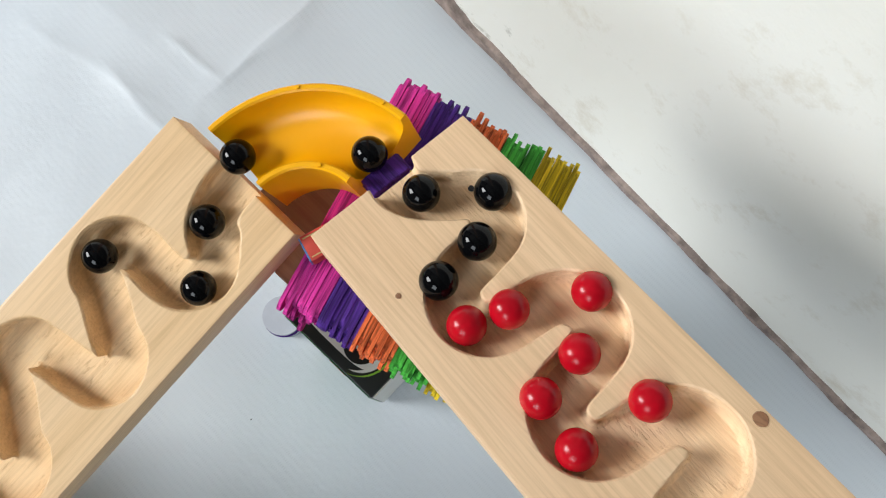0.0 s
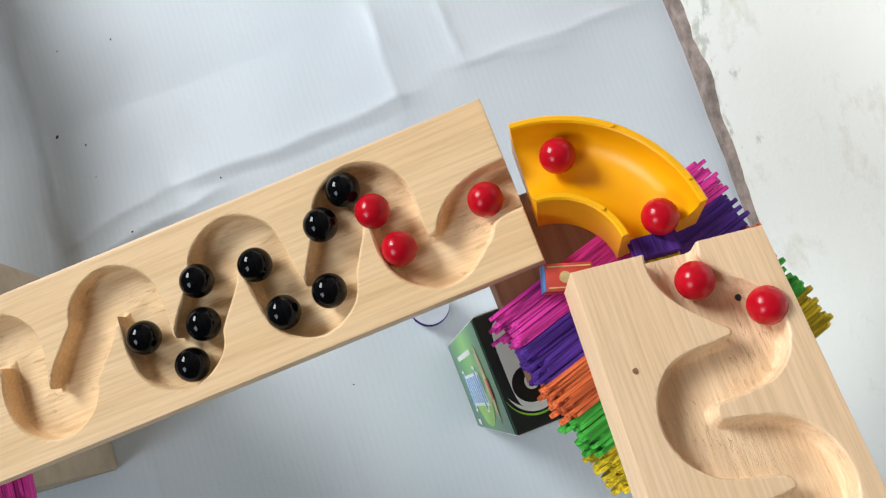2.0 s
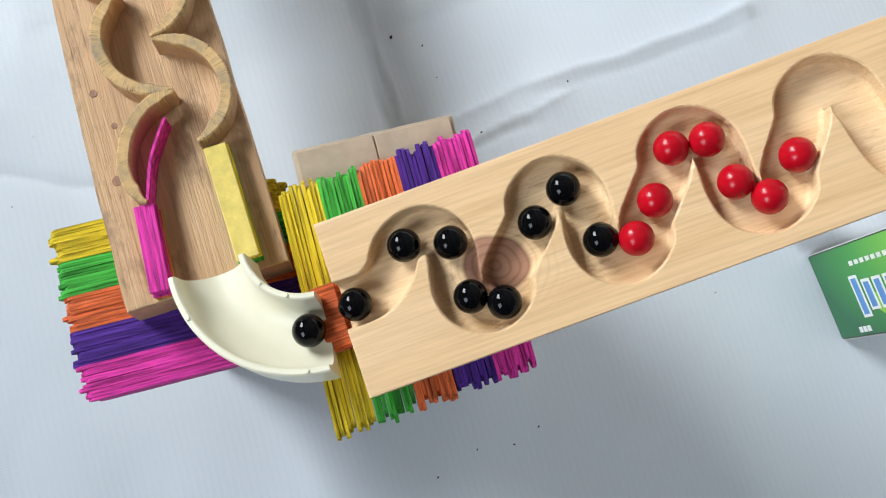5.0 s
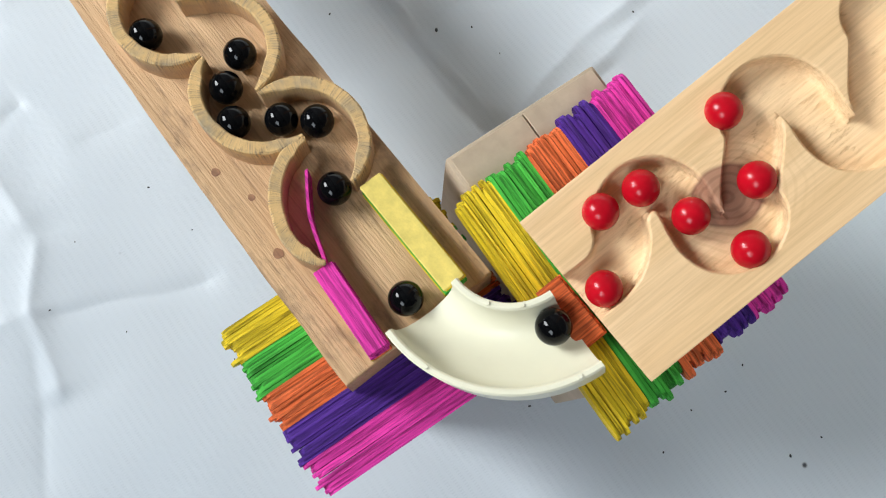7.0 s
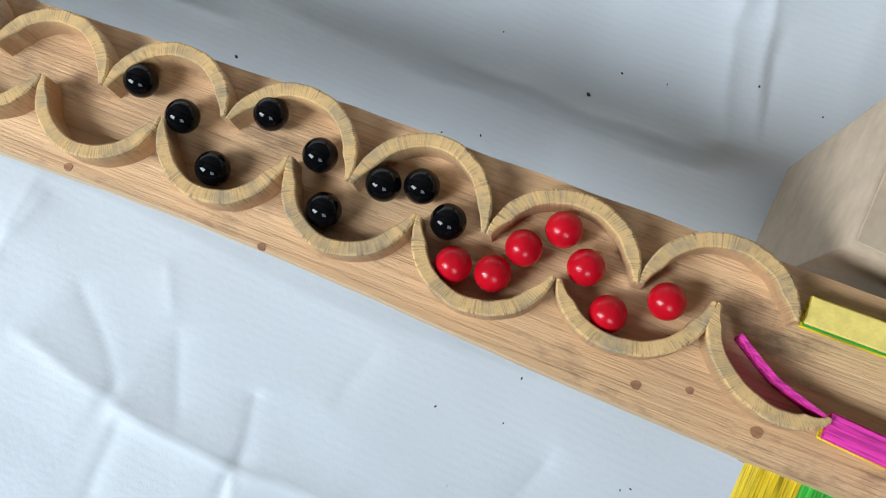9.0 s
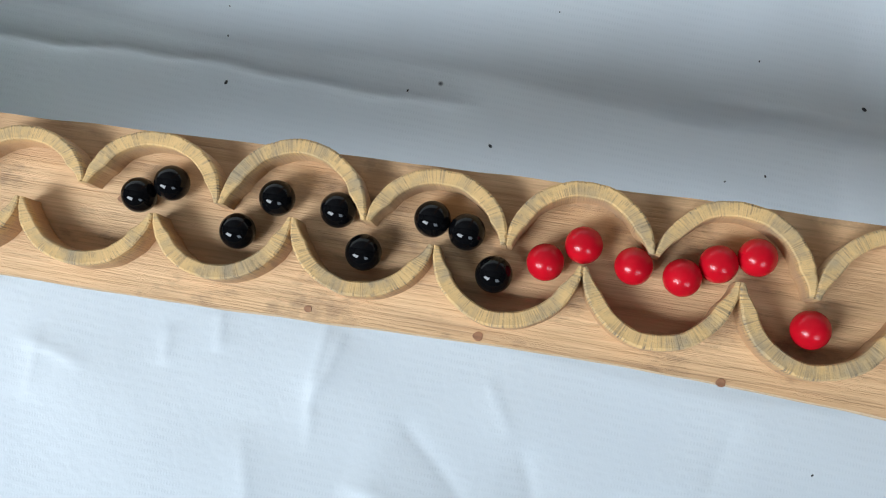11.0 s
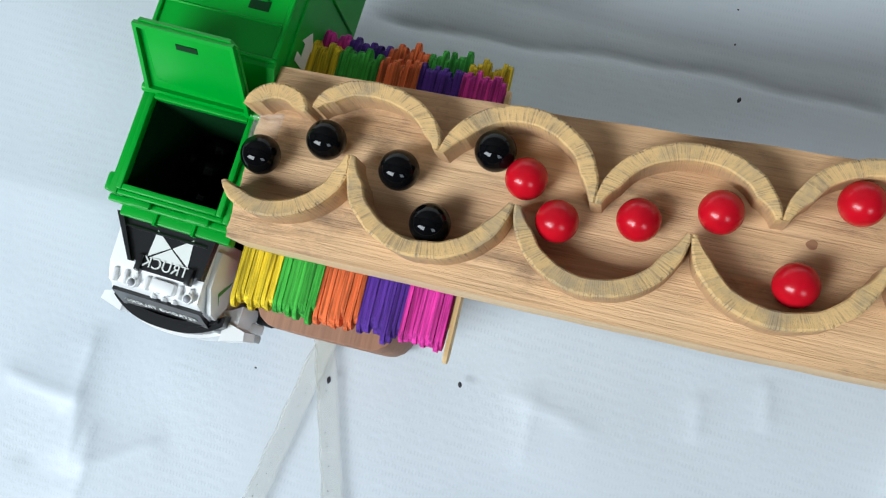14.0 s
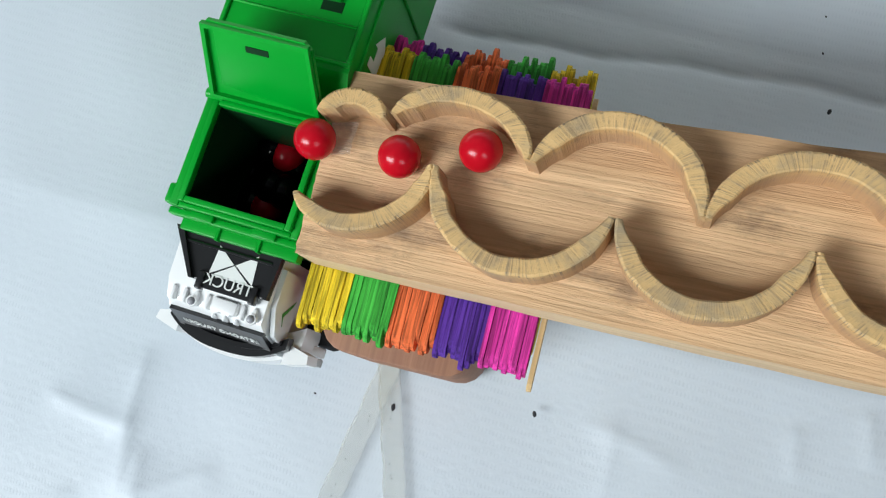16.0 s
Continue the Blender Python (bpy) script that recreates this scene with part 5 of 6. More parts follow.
    part("grille_bar", rounded(prism(crescent(0.0250, -0.0656, -0.0595, 0.0022), 0.0545, 0.0560), 0.0005), TRUCK_BLACK, t, "black bar under the grille", True, Matrix.Translation((cx, 0, 0)))
    part("bumper", rounded(prism(crescent(0.0310, -0.0705, -0.0610, 0.0120, 2.2), 0.0240, 0.0465), 0.0012), TRUCK_WHITE, t, "white bumper", True, Matrix.Translation((cx, 0, 0)))
    for s in (-1, 1):
        wing = [(s * 0.0250, -0.0670), (s * 0.0362, -0.0640), (s * 0.0355, -0.0600), (s * 0.0250, -0.0575)]
        part("bumper_wing", rounded(prism(wing[::s], 0.0330, 0.0480), 0.0012), TRUCK_WHITE, t, "", True, Matrix.Translation((cx, 0, 0)))
        # door skin and flared skirt
        skirt = [(s * 0.0205, 0.052), (s * 0.0235, 0.052), (s * 0.0345, 0.019), (s * 0.0205, 0.019)]
        bm = side_prism(skirt, -0.0598, -0.0550)
        bm2 = side_prism(skirt, -0.0640, -0.0600)
        for k, b in enumerate((bm, bm2)):
            for w in b.verts:
                w.co = (w.co.y, w.co.x, w.co.z)
            bmesh.ops.recalc_face_normals(b, faces=b.faces)
            part("skirt", rounded(b, 0.0008), TRUCK_WHITE if k == 0 else TRUCK_GREY, t, "white skirt" if k == 0 else "grey step", True, Matrix.Translation((cx, 0, 0)))
        part("door_skin", rounded(side_prism([(-0.0300, 0.046), (-0.0300, 0.074), (-0.0460, 0.073), (-0.0570, 0.064), (-0.0600, 0.050)], s * 0.0222, s * 0.0243), 0.0009), TRUCK_WHITE, t, "", True, Matrix.Translation((cx, 0, 0)))
    part("stripe", side_prism([(-0.0400, 0.0520), (-0.0470, 0.0640), (-0.0520, 0.0600), (-0.0482, 0.0622), (-0.0425, 0.0540)], 0.0244, 0.0246), PRINT_GREEN, t, "green leaf stripe", False, Matrix.Translation((cx, 0, 0)))
    # three chasing arrows on the slanted skirt
    for k in range(3):
        a0 = radians(120 * k)
        arc = [(0.0036 * math.cos(a0 + radians(a)), 0.0036 * math.sin(a0 + radians(a))) for a in (0, 25, 50, 72)]
        inn = [(0.0021 * math.cos(a0 + radians(a)), 0.0021 * math.sin(a0 + radians(a))) for a in (72, 50, 25, 0)]
        part("mark", prism(arc + [(0.0030 * math.cos(a0 + radians(98)), 0.0030 * math.sin(a0 + radians(98)))] + inn, 0, 0.0003), PRINT_GREEN, t, "green recycling mark", False, pose(cx + 0.0293, -0.0574, 0.0355, 0, 71.6, 0))
    for y in (-0.0405, 0.070):
        for x in (-0.0290, 0.0290):
            w = part("wheel", lathe([(0.0, 0.0), (0.0135, 0.0), (0.0145, 0.0015), (0.0145, 0.0085), (0.0135, 0.010), (0.0, 0.010)]), RUBBER, t, "black tyre", True, pose(x - 0.005, y, 0.0143, 0, 90, 0))
            part("rim", lathe([(0.0, 0.0098), (0.0075, 0.0102), (0.0085, 0.0106), (0.0, 0.0090)]), TRUCK_GREY, w, "grey wheel rim")


def lathe(profile, seg=24):
    bm = bmesh.new()
    rows = []
    for r, z in profile:
        rows.append([bm.verts.new((r * math.cos(2 * math.pi * k / seg), r * math.sin(2 * math.pi * k / seg), z)) for k in range(seg)] if r > 0 else [bm.verts.new((0, 0, z))])
    for a, b in zip(rows, rows[1:]):
        for k in range(seg):
            q = [a[k % len(a)], a[(k + 1) % len(a)], b[(k + 1) % len(b)], b[k % len(b)]]
            q = list(dict.fromkeys(q))
            if len(q) > 2:
                bm.faces.new(q)
    return bm


build_truck()


# ---- tape and crumbs on the tarpaulin ----
def build_litter():
    for k, (p, q, w) in enumerate((((-1.022, 0.366), (-1.110, 0.292), 0.010), ((-1.024, 0.366), (-1.062, 0.270), 0.010))):
        p, q = Vector((*p, 0)), Vector((*q, 0))
        d = q - p
        t = thing("tape_strip", Matrix.Translation((p + q) / 2) @ Matrix.Rotation(math.atan2(d.y, d.x), 4, "Z"), "strip of yellowed clear tape stuck on the tarpaulin", "tape", "tape strips")
        n = 24
        L = d.length
        top = [(-L / 2 + L * i / n, w / 2 + 0.0004 * math.sin(i * 2.1)) for i in range(n + 1)]
        bot = [(x, -w / 2 + 0.0004 * math.sin(i * 1.3)) for i, (x, y) in enumerate(top)]
        part("strip", prism(bot + top[::-1], -0.006, -0.0004 + 0.0003 * k), TAPE, t, "", False)
    w = thing("door_post", wall_frame(-0.407, -0.0015, -0.004), "varnished orange-brown wooden door post with a cream edge", "door frame")
    part("post", box((-0.1222, -0.0095, 0.0), (-0.0022, 0.0, 2.05), 0.0008), ORANGE_WOOD, w, "", False)
    part("end_strip", box((-0.0022, -0.0095, 0.0), (0.0, 0.0, 2.05), 0.0004), PRINT_WHITE, w, "cream edge", False)
    bm = bmesh.new()
    rng = random.Random(9)
    spots = [(-0.436, 0.166, 0.0015), (-0.650, 0.263, 0.0013), (-0.513, 0.161, 0.0009), (-0.774, 0.386, 0.0014), (-0.972, 0.315, 0.0013), (-1.03, 0.346, 0.0015)]
    spots += [(rng.uniform(-1.15, -0.1), rng.uniform(-0.1, 0.5), rng.uniform(0.0005, 0.0010)) for _ in range(60)]
    # grit caught along the edges of the tape strips
    for (px, py), (qx, qy) in (((-1.038, 0.350), (-1.098, 0.304)), ((-1.030, 0.350), (-1.056, 0.290))):
        for k in range(11):
            f = (k + rng.random()) / 11
            spots.append((px + (qx - px) * f + rng.uniform(-0.0012, 0.0012), py + (qy - py) * f + rng.uniform(-0.0012, 0.0012), rng.uniform(0.0002, 0.0004)))
    for x, y, r in spots:
        m = Matrix.Translation((x, y, float(valley(x, y)) + 0.0005)) @ Matrix.Rotation(rng.uniform(0, 3), 4, "Z") @ Matrix.Diagonal((1.3, 0.8, 0.5, 1))
        bmesh.ops.create_icosphere(bm, subdivisions=1, radius=r, matrix=m)
    c = new("crumbs", finish(bm, "crumbs", CRUMB))
    tagged(c, "scattered dark crumbs and specks on the tarpaulin", "crumbs", kind="stuff")


build_litter()


# ---- marbles ----
def ball_mesh(name, mat):
    bm = bmesh.new()
    bmesh.ops.create_uvsphere(bm, u_segments=40, v_segments=24, radius=BALL)
    return finish(bm, name, mat, True)


# seconds, metres down the course, metres beside its line
BLACK_RUNS = [
    [(0, 0.6127, 0.0003), (0.5, 0.6597, -0.0047), (1, 0.7111, 0.0060), (1.5, 0.7640, -0.0016), (2, 0.8162, 0.0030), (2.5, 0.8711, -0.0101), (3, 0.9194, 0.0010), (3.5, 0.9744, -0.0071), (4, 1.0312, 0.0056), (4.5, 1.0941, -0.0049), (7, 1.4696, 0.0071), (7.5, 1.5085, -0.0002), (8, 1.5734, 0.0077), (8.5, 1.6419, -0.0012), (9, 1.6971, -0.0104), (9.2, 1.7148, -0.0004), (11.3, 1.9804, 0.0033), (11.5, 2.0019, -0.0000), (12, 2.0743, -0.0006), (12.5, 2.1319, 0.0096), (13, 2.2010, 0.0033), (13.5, 2.3091, 0.0000), (14, 2.3091, 0.0000), (14.5, 2.3091, 0.0000), (15, 2.3091, 0.0000), (15.5, 2.3091, 0.0000), (16, 2.3091, 0.0000)],
    [(0, 0.5572, 0.0023), (0.5, 0.6284, -0.0093), (1, 0.6829, 0.0046), (1.5, 0.7384, -0.0069), (2, 0.7891, 0.0019), (2.5, 0.8462, -0.0032), (3, 0.9014, 0.0067), (3.5, 0.9597, 0.0016), (4, 1.0108, 0.0038), (4.5, 1.0720, 0.0024), (7, 1.4234, -0.0022), (7.5, 1.4696, 0.0060), (8, 1.5342, -0.0080), (8.5, 1.6010, 0.0036), (9, 1.6687, 0.0063), (9.2, 1.6959, -0.0080), (11.3, 1.9612, 0.0002), (11.5, 1.9773, -0.0019), (12, 2.0411, 0.0027), (12.5, 2.1071, -0.0009), (13, 2.1677, 0.0011), (13.5, 2.3091, 0.0000), (14, 2.3091, 0.0000), (14.5, 2.3091, 0.0000), (15, 2.3091, 0.0000), (15.5, 2.3091, 0.0000), (16, 2.3091, 0.0000)],
    [(0, 0.5257, -0.0026), (0.5, 0.6097, 0.0009), (1, 0.6628, -0.0022), (1.5, 0.7152, 0.0061), (2, 0.7700, 0.0005), (2.5, 0.8230, 0.0017), (3, 0.8794, -0.0015), (3.5, 0.9371, 0.0001), (4, 0.9951, -0.0096), (4.5, 1.0385, 0.0022), (7, 1.4059, 0.0022), (7.5, 1.4414, -0.0080), (8, 1.5024, 0.0006), (8.5, 1.5734, 0.0054), (9, 1.6452, 0.0082), (9.2, 1.6580, 0.0041), (11.3, 1.9213, 0.0005), (11.5, 1.9448, -0.0065), (12, 2.0115, -0.0022), (12.5, 2.0864, -0.0027), (13, 2.1338, 0.0122), (13.5, 2.1989, 0.0021), (14, 2.3091, 0.0000), (14.5, 2.3091, 0.0000), (15, 2.3091, 0.0000), (15.5, 2.3091, 0.0000), (16, 2.3091, 0.0000)],
    [(0, 0.4934, -0.0001), (0.5, 0.5749, 0.0030), (1, 0.6389, -0.0067), (1.5, 0.6924, 0.0042), (2, 0.7515, -0.0081), (2.5, 0.7911, 0.0007), (3, 0.8396, 0.0009), (3.5, 0.8902, 0.0071), (4, 0.9493, 0.0019), (4.5, 1.0051, -0.0028), (7, 1.3895, 0.0034), (7.5, 1.4300, 0.0004), (8, 1.4844, 0.0054), (8.5, 1.5559, 0.0017), (9, 1.6168, -0.0093), (9.2, 1.6410, -0.0009), (11.3, 1.8985, 0.0009), (11.5, 1.9255, -0.0032), (12, 1.9826, 0.0022), (12.5, 2.0572, 0.0019), (13, 2.1164, 0.0026), (13.5, 2.1555, 0.0021), (14, 2.3091, 0.0000), (14.5, 2.3091, 0.0000), (15, 2.3091, 0.0000), (15.5, 2.3091, 0.0000), (16, 2.3091, 0.0000)],
    [(0, 0.4255, 0.0035), (0.5, 0.5286, 0.0008), (1, 0.6106, 0.0001), (1.5, 0.6552, -0.0027), (2, 0.7084, 0.0049), (2.5, 0.7672, 0.0005), (3, 0.8196, 0.0007), (3.5, 0.8711, -0.0080), (4, 0.9194, 0.0022), (4.5, 0.9756, -0.0059), (7, 1.3686, 0.0009), (7.5, 1.4120, 0.0011), (8, 1.4661, -0.0036), (8.5, 1.5175, -0.0049), (9, 1.5882, -0.0001), (9.2, 1.6074, -0.0063), (11.3, 1.8665, -0.0055), (11.5, 1.8916, 0.0018), (12, 1.9578, 0.0001), (12.5, 2.0154, -0.0039), (13, 2.0802, -0.0029), (13.5, 2.1359, 0.0084), (14, 2.2110, 0.0053), (14.5, 2.3091, 0.0000), (15, 2.3091, 0.0000), (15.5, 2.3091, 0.0000), (16, 2.3091, 0.0000)],
    [(0, 0.3895, -0.0018), (0.5, 0.4849, 0.0003), (1, 0.5723, 0.0029), (1.5, 0.6366, -0.0061), (2, 0.6838, 0.0045), (2.5, 0.7411, -0.0076), (3, 0.7931, 0.0004), (3.5, 0.8483, -0.0049), (4, 0.9023, 0.0065), (4.5, 0.9597, 0.0018), (7, 1.3512, 0.0025), (7.5, 1.3963, 0.0022), (8, 1.4471, -0.0049), (8.5, 1.5013, 0.0012), (9, 1.5638, 0.0029), (9.2, 1.5808, 0.0007), (11.3, 1.8385, -0.0022), (11.5, 1.8573, -0.0075), (12, 1.9292, -0.0083), (12.5, 1.9848, 0.0016), (13, 2.0563, -0.0015), (13.5, 2.1227, 0.0057), (14, 2.1856, 0.0023), (14.5, 2.3091, 0.0000), (15, 2.3091, 0.0000), (15.5, 2.3091, 0.0000), (16, 2.3091, 0.0000)],
    [(0, 0.3619, -0.0054), (0.5, 0.4255, -0.0000), (1, 0.5266, -0.0019), (1.5, 0.5857, 0.0061), (2, 0.6588, -0.0021), (2.5, 0.7111, 0.0055), (3, 0.7672, 0.0023), (3.5, 0.8184, 0.0010), (4, 0.8643, -0.0100), (4.5, 0.9216, 0.0025), (7, 1.3090, 0.0039), (7.5, 1.3815, 0.0037), (8, 1.4334, -0.0097), (8.5, 1.4780, 0.0066), (9, 1.5329, -0.0074), (9.2, 1.5589, 0.0034), (11.3, 1.8091, 0.0032), (11.5, 1.8415, -0.0005), (12, 1.9071, 0.0011), (12.5, 1.9692, 0.0087), (13, 2.0353, -0.0005), (13.5, 2.0934, -0.0031), (14, 2.1426, 0.0023), (14.5, 2.2500, 0.0003), (15, 2.3091, 0.0000), (15.5, 2.3091, 0.0000), (16, 2.3091, 0.0000)],
    [(0, 0.3377, 0.0048), (0.5, 0.3907, -0.0021), (1, 0.4934, 0.0008), (1.5, 0.5697, 0.0026), (2, 0.6284, -0.0089), (2.5, 0.6847, 0.0048), (3, 0.7420, -0.0068), (3.5, 0.7964, -0.0005), (4, 0.8523, -0.0058), (4.5, 0.9033, 0.0047), (7, 1.2480, -0.0007), (7.5, 1.3566, -0.0009), (8, 1.4245, 0.0043), (8.5, 1.4611, -0.0054), (9, 1.5184, 0.0002), (9.2, 1.5354, -0.0055), (11.3, 1.7949, -0.0016), (11.5, 1.8150, 0.0036), (12, 1.8776, -0.0002), (12.5, 1.9448, -0.0068), (13, 2.0056, 0.0053), (13.5, 2.0791, -0.0020), (14, 2.1256, 0.0122), (14.5, 2.1725, 0.0017), (15, 2.3091, 0.0000), (15.5, 2.3091, 0.0000), (16, 2.3091, 0.0000)],
    [(0, 0.3177, 0.0067), (0.5, 0.3680, -0.0086), (1, 0.4442, -0.0006), (1.5, 0.5459, 0.0040), (2, 0.6139, -0.0035), (2.5, 0.6607, -0.0000), (3, 0.7123, 0.0040), (3.5, 0.7700, 0.0034), (4, 0.8252, 0.0020), (4.5, 0.8794, -0.0046), (7, 1.1683, -0.0051), (7.5, 1.3337, 0.0024), (8, 1.4071, 0.0004), (8.5, 1.4403, -0.0078), (9, 1.4954, 0.0016), (9.2, 1.5193, -0.0052), (11.3, 1.7655, -0.0010), (11.5, 1.7926, 0.0012), (12, 1.8583, -0.0074), (12.5, 1.9155, 0.0002), (13, 1.9773, 0.0069), (13.5, 2.0461, 0.0048), (14, 2.0992, -0.0078), (14.5, 2.1509, -0.0022), (15, 2.3091, 0.0000), (15.5, 2.3091, 0.0000), (16, 2.3091, 0.0000)]
]
RED_RUNS = [
    [(0, 0.3002, 0.0006), (0.5, 0.3536, -0.0012), (1, 0.4055, 0.0009), (1.5, 0.5266, -0.0036), (2, 0.5920, 0.0081), (2.5, 0.6434, -0.0044), (3, 0.6879, 0.0045), (3.5, 0.7438, -0.0082), (4, 0.8027, 0.0028), (4.5, 0.8579, -0.0090), (7, 1.1387, 0.0028), (7.5, 1.2822, -0.0012), (8, 1.3936, 0.0025), (8.5, 1.4282, 0.0037), (9, 1.4780, 0.0054), (9.2, 1.5024, -0.0009), (11.3, 1.7381, 0.0029), (11.5, 1.7615, -0.0030), (12, 1.8305, 0.0004), (12.5, 1.8931, 0.0028), (13, 1.9601, 0.0035), (13.5, 2.0154, -0.0042), (14, 2.0873, 0.0035), (14.5, 2.1338, 0.0092), (15, 2.2090, 0.0091), (15.5, 2.3091, 0.0000), (16, 2.3091, 0.0000)],
    [(0, 0.2799, -0.0050), (0.5, 0.3282, 0.0063), (1, 0.3843, -0.0038), (1.5, 0.4765, -0.0018), (2, 0.5709, 0.0032), (2.5, 0.6213, -0.0077), (3, 0.6703, 0.0031), (3.5, 0.7267, -0.0009), (4, 0.7759, 0.0015), (4.5, 0.8303, 0.0036), (7, 1.1070, -0.0080), (7.5, 1.2025, 0.0045), (8, 1.3771, 0.0000), (8.5, 1.4083, 0.0017), (9, 1.4642, 0.0022), (9.2, 1.4780, 0.0058), (11.3, 1.7178, 0.0067), (11.5, 1.7369, 0.0037), (12, 1.8109, 0.0017), (12.5, 1.8752, -0.0006), (13, 1.9403, -0.0089), (13.5, 1.9943, 0.0004), (14, 2.0658, 0.0014), (14.5, 2.1207, 0.0026), (15, 2.1735, 0.0020), (15.5, 2.3091, 0.0000), (16, 2.3091, 0.0000)],
    [(0, 0.2512, -0.0060), (0.5, 0.3002, 0.0005), (1, 0.3525, -0.0016), (1.5, 0.4034, -0.0018), (2, 0.5166, 0.0005), (2.5, 0.5920, 0.0070), (3, 0.6529, -0.0013), (3.5, 0.6944, 0.0040), (4, 0.7558, -0.0071), (4.5, 0.8036, 0.0044), (7, 1.0919, 0.0004), (7.5, 1.1633, 0.0004), (8, 1.3613, -0.0023), (8.5, 1.3936, 0.0028), (9, 1.4483, -0.0033), (9.2, 1.4670, 0.0065), (11.3, 1.6925, -0.0077), (11.5, 1.7168, 0.0058), (12, 1.7818, -0.0039), (12.5, 1.8498, -0.0052), (13, 1.9179, -0.0018), (13.5, 1.9717, 0.0073), (14, 2.0305, -0.0013), (14.5, 2.0962, -0.0085), (15, 2.1497, -0.0018), (15.5, 2.2408, -0.0020), (16, 2.3091, 0.0000)],
    [(0, 0.2248, 0.0042), (0.5, 0.2753, -0.0055), (1, 0.3261, 0.0061), (1.5, 0.3821, -0.0062), (2, 0.4781, -0.0014), (2.5, 0.5709, 0.0023), (3, 0.6239, -0.0077), (3.5, 0.6713, 0.0042), (4, 0.7351, -0.0048), (4.5, 0.7846, 0.0011), (7, 1.0652, -0.0003), (7.5, 1.1331, 0.0045), (8, 1.3440, 0.0011), (8.5, 1.3782, 0.0005), (9, 1.4325, -0.0068), (9.2, 1.4543, -0.0035), (11.3, 1.6640, 0.0012), (11.5, 1.6904, -0.0072), (12, 1.7428, -0.0007), (12.5, 1.8066, 0.0023), (13, 1.8740, -0.0008), (13.5, 1.9382, -0.0087), (14, 1.9977, 0.0007), (14.5, 2.0707, -0.0008), (15, 2.1328, 0.0113), (15.5, 2.1951, 0.0019), (16, 2.3091, 0.0000)],
    [(0, 0.2049, 0.0062), (0.5, 0.2562, -0.0084), (1, 0.3044, 0.0033), (1.5, 0.3577, -0.0065), (2, 0.4255, -0.0004), (2.5, 0.5297, 0.0017), (3, 0.6097, -0.0013), (3.5, 0.6541, -0.0016), (4, 0.7035, 0.0070), (4.5, 0.7593, -0.0060), (7, 1.0375, 0.0041), (7.5, 1.1123, -0.0061), (8, 1.3240, 0.0017), (8.5, 1.3566, -0.0025), (9, 1.4180, 0.0010), (9.2, 1.4361, -0.0072), (11.3, 1.6452, 0.0076), (11.5, 1.6616, 0.0013), (12, 1.7238, 0.0037), (12.5, 1.7727, -0.0004), (13.5, 1.9004, 0.0020), (14, 1.9664, 0.0079), (14.5, 2.0256, -0.0054), (15, 2.1003, -0.0061), (15.5, 2.1474, -0.0002), (16, 2.2210, -0.0019)],
    [(0, 0.1863, 0.0015), (0.5, 0.2373, -0.0001), (1, 0.2821, -0.0040), (1.5, 0.3345, 0.0050), (2, 0.3886, -0.0026), (2.5, 0.4900, -0.0004), (3, 0.5685, 0.0021), (3.5, 0.6355, -0.0062), (4, 0.6820, 0.0054), (4.5, 0.7393, -0.0087), (7, 1.0097, 0.0030), (7.5, 1.0730, -0.0021), (8, 1.2298, 0.0035), (8.5, 1.3296, 0.0048), (9, 1.3972, 0.0024), (9.2, 1.4234, -0.0007), (11.3, 1.6240, -0.0005), (11.5, 1.6419, 0.0088), (12, 1.6904, -0.0074), (12.5, 1.7428, 0.0046), (14, 1.9372, -0.0092), (14.5, 1.9955, 0.0028), (15, 2.0658, 0.0018), (15.5, 2.1256, 0.0083), (16, 2.1889, 0.0037)],
    [(0, 0.1541, -0.0072), (0.5, 0.2069, 0.0061), (1, 0.2590, -0.0086), (1.5, 0.3116, 0.0048), (2, 0.3630, -0.0083), (2.5, 0.4323, -0.0005), (3, 0.5437, 0.0041), (3.5, 0.6172, -0.0035), (4, 0.6607, -0.0036), (4.5, 0.7111, 0.0073), (7, 0.9810, -0.0090), (7.5, 1.0385, 0.0046), (8, 1.1751, 0.0022), (8.5, 1.3101, 0.0048), (9, 1.3723, 0.0010), (9.2, 1.3992, 0.0031), (11.3, 1.5870, -0.0046), (11.5, 1.6145, -0.0036), (14.5, 1.9744, 0.0027), (15, 2.0442, 0.0006), (15.5, 2.1003, -0.0034), (16, 2.1532, -0.0027)]
]


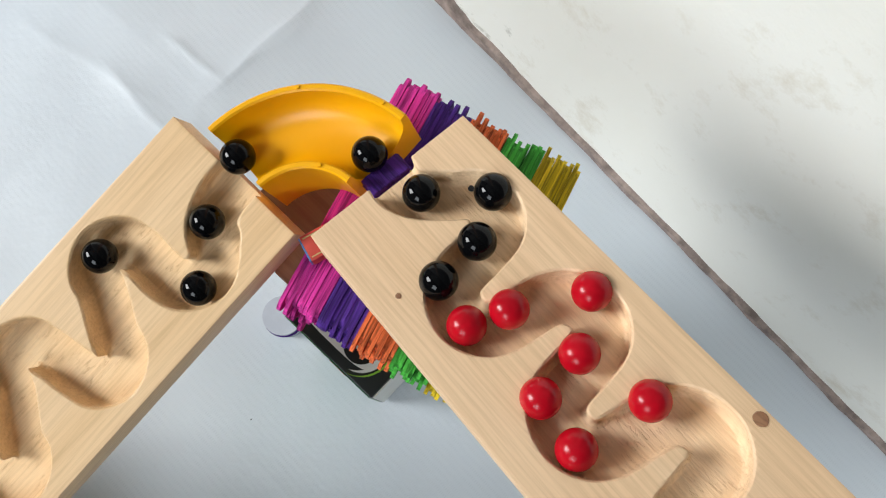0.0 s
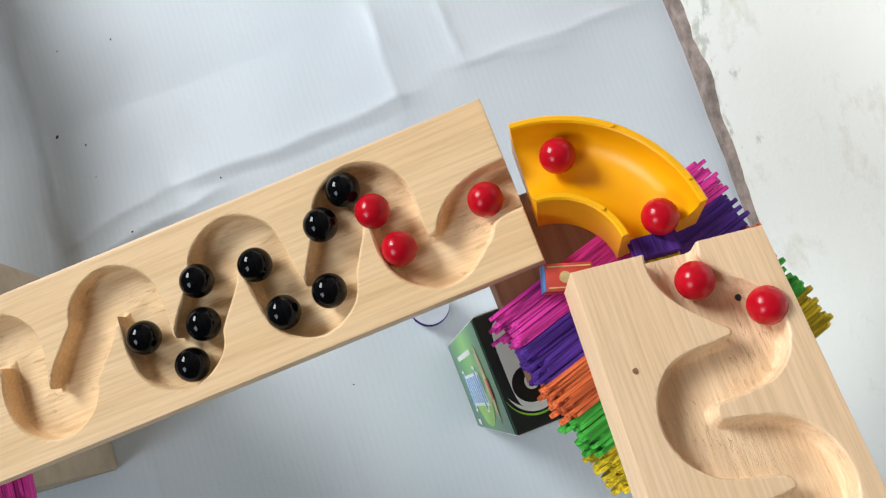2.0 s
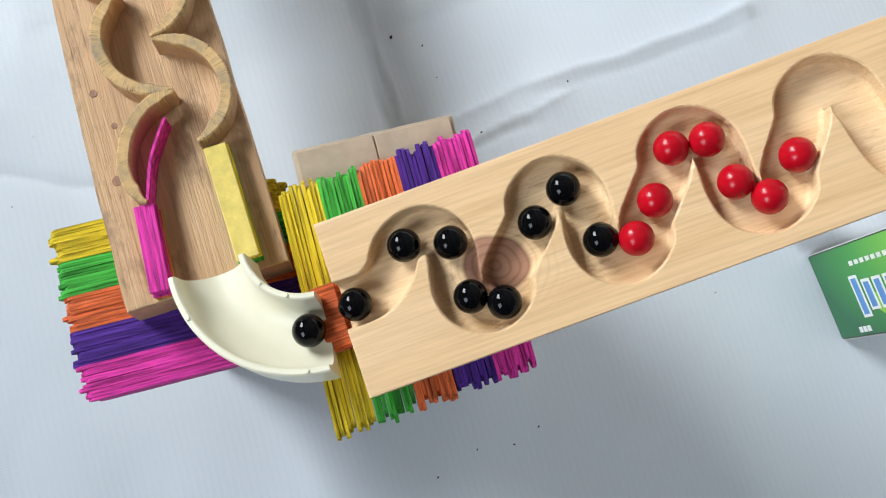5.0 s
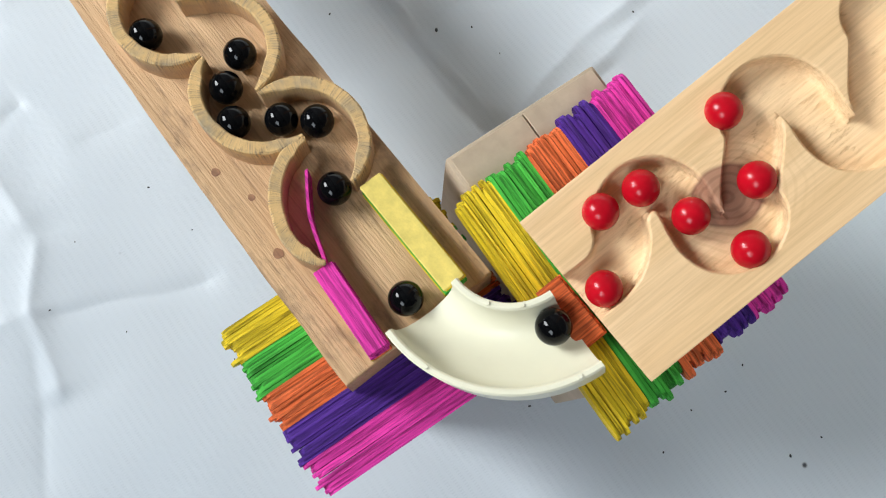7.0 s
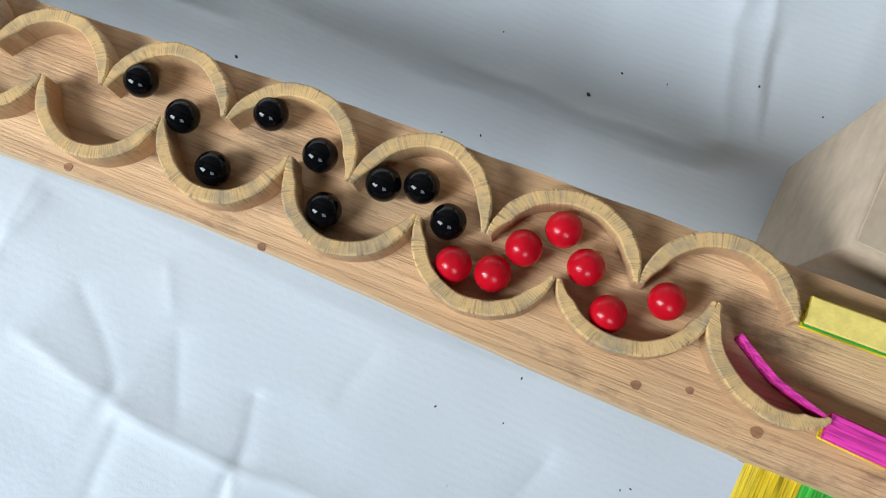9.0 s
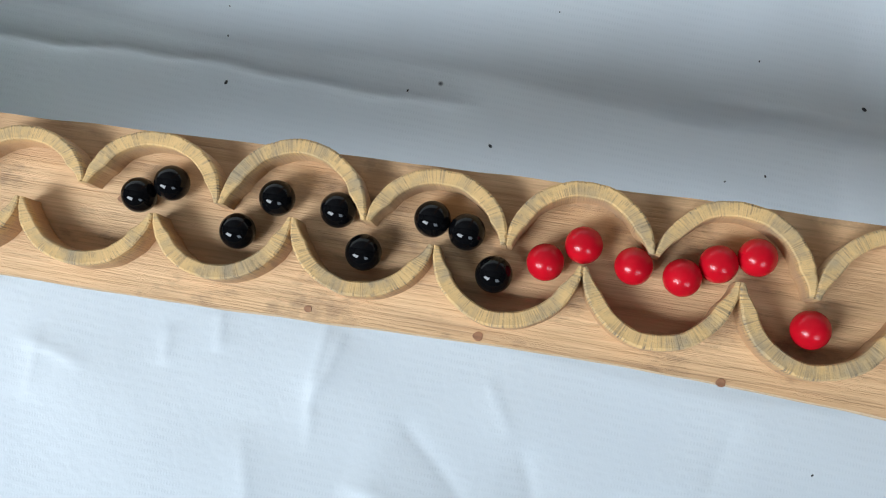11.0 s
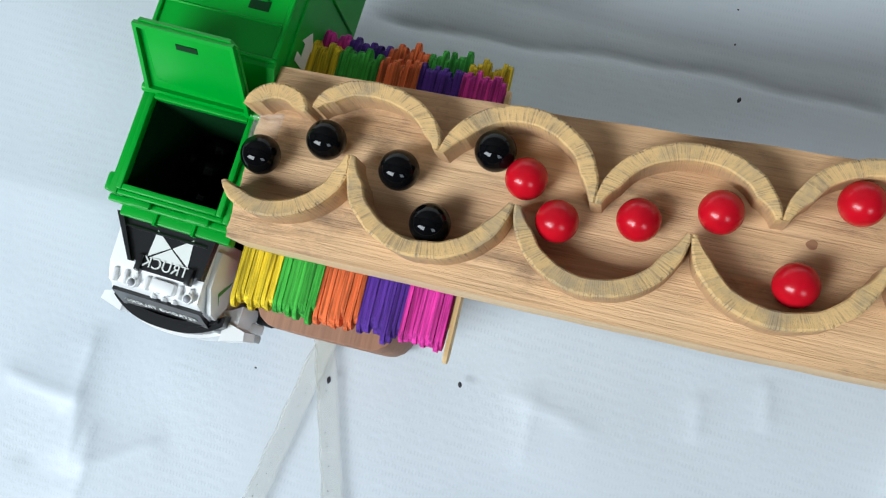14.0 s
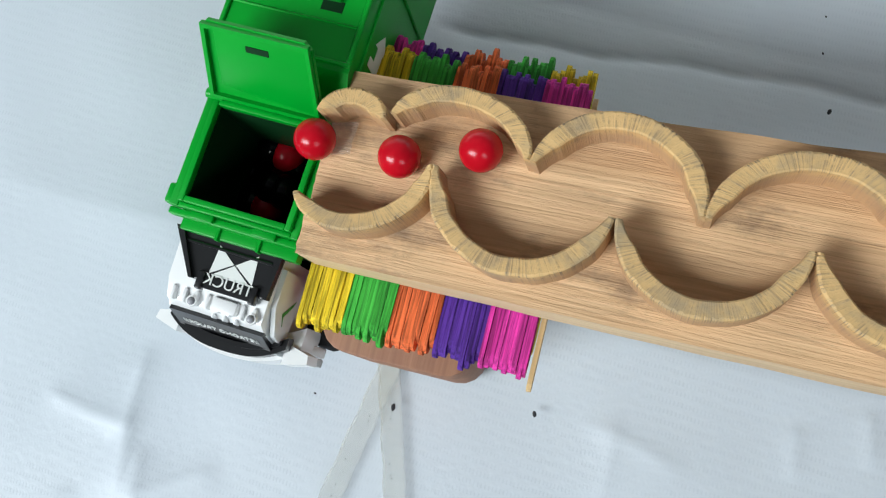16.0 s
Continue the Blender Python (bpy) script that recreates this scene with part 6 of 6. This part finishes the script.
def glide(rows, t):
    """Distance and side offset at t, held to a steady forward roll between the rows."""
    ts, ss, os_ = ([r[k] for r in rows] for k in range(3))
    if t <= ts[0]:
        return ss[0], os_[0]
    if t >= ts[-1]:
        v = (ss[-1] - ss[-2]) / (ts[-1] - ts[-2])
        return min(ss[-1] + v * (t - ts[-1]), ALONG[-1]), os_[-1]
    i = max(k for k in range(len(ts)) if ts[k] <= t)
    h, d = ts[i + 1] - ts[i], (ss[i + 1] - ss[i]) / (ts[i + 1] - ts[i])
    before = (ss[i] - ss[i - 1]) / (ts[i] - ts[i - 1]) if i > 0 else d
    after = (ss[i + 2] - ss[i + 1]) / (ts[i + 2] - ts[i + 1]) if i + 2 < len(ts) else d
    m0 = 0 if before * d <= 0 else 2 * before * d / (before + d)
    m1 = 0 if after * d <= 0 else 2 * after * d / (after + d)
    x = (t - ts[i]) / h
    s = ss[i] * (2 * x ** 3 - 3 * x * x + 1) + h * m0 * (x ** 3 - 2 * x * x + x) + ss[i + 1] * (3 * x * x - 2 * x ** 3) + h * m1 * (x ** 3 - x * x)
    ease = abs(2 * x - 1) ** 1.5 if h > 0.3 else 1.0
    return s, (os_[i] + (os_[i + 1] - os_[i]) * x) * (0.4 + 0.6 * ease)


def motions():
    black, red = ball_mesh("marble", BLACK_BALL), ball_mesh("marble", RED_BALL)
    kinds = [(r, black, "glossy black glass marble rolling down the track") for r in BLACK_RUNS] + [(r, red, "red lacquered marble rolling down the track") for r in RED_RUNS]
    # no marble rolls into the ones before it
    places = []
    for i in range(161):
        now = []
        for rows, mesh, label in kinds:
            s, off = glide(rows, i / 10)
            p = at(s, off)
            for _ in range(40):
                if s > ALONG[-1] - 0.03 or all(np.linalg.norm(p - b) >= 0.0158 for _s, b in now[-3:] if _s < ALONG[-1] - 0.03):
                    break
                s -= 0.0006
                p = at(s, off)
            now.append((s, p))
        places.append(now)
    for k, (rows, mesh, label) in enumerate(kinds):
        ob = tagged(new("marble", mesh), label, "marble", "marbles")
        keys = []
        spread = ((k * 5) % 7 - 3) * 0.004, ((k * 3) % 5 - 2) * 0.005
        for i in range(161):
            s, p = places[i][k]
            deep = min(1.0, max(0.0, (s - (ALONG[-1] - 0.05)) / 0.05))
            p = p + np.array((spread[0] * deep, spread[1] * deep, (k % 3) * 0.006 * deep))
            keys.append((i / 10, pose(*p)))
        walk(ob, keys)


motions()
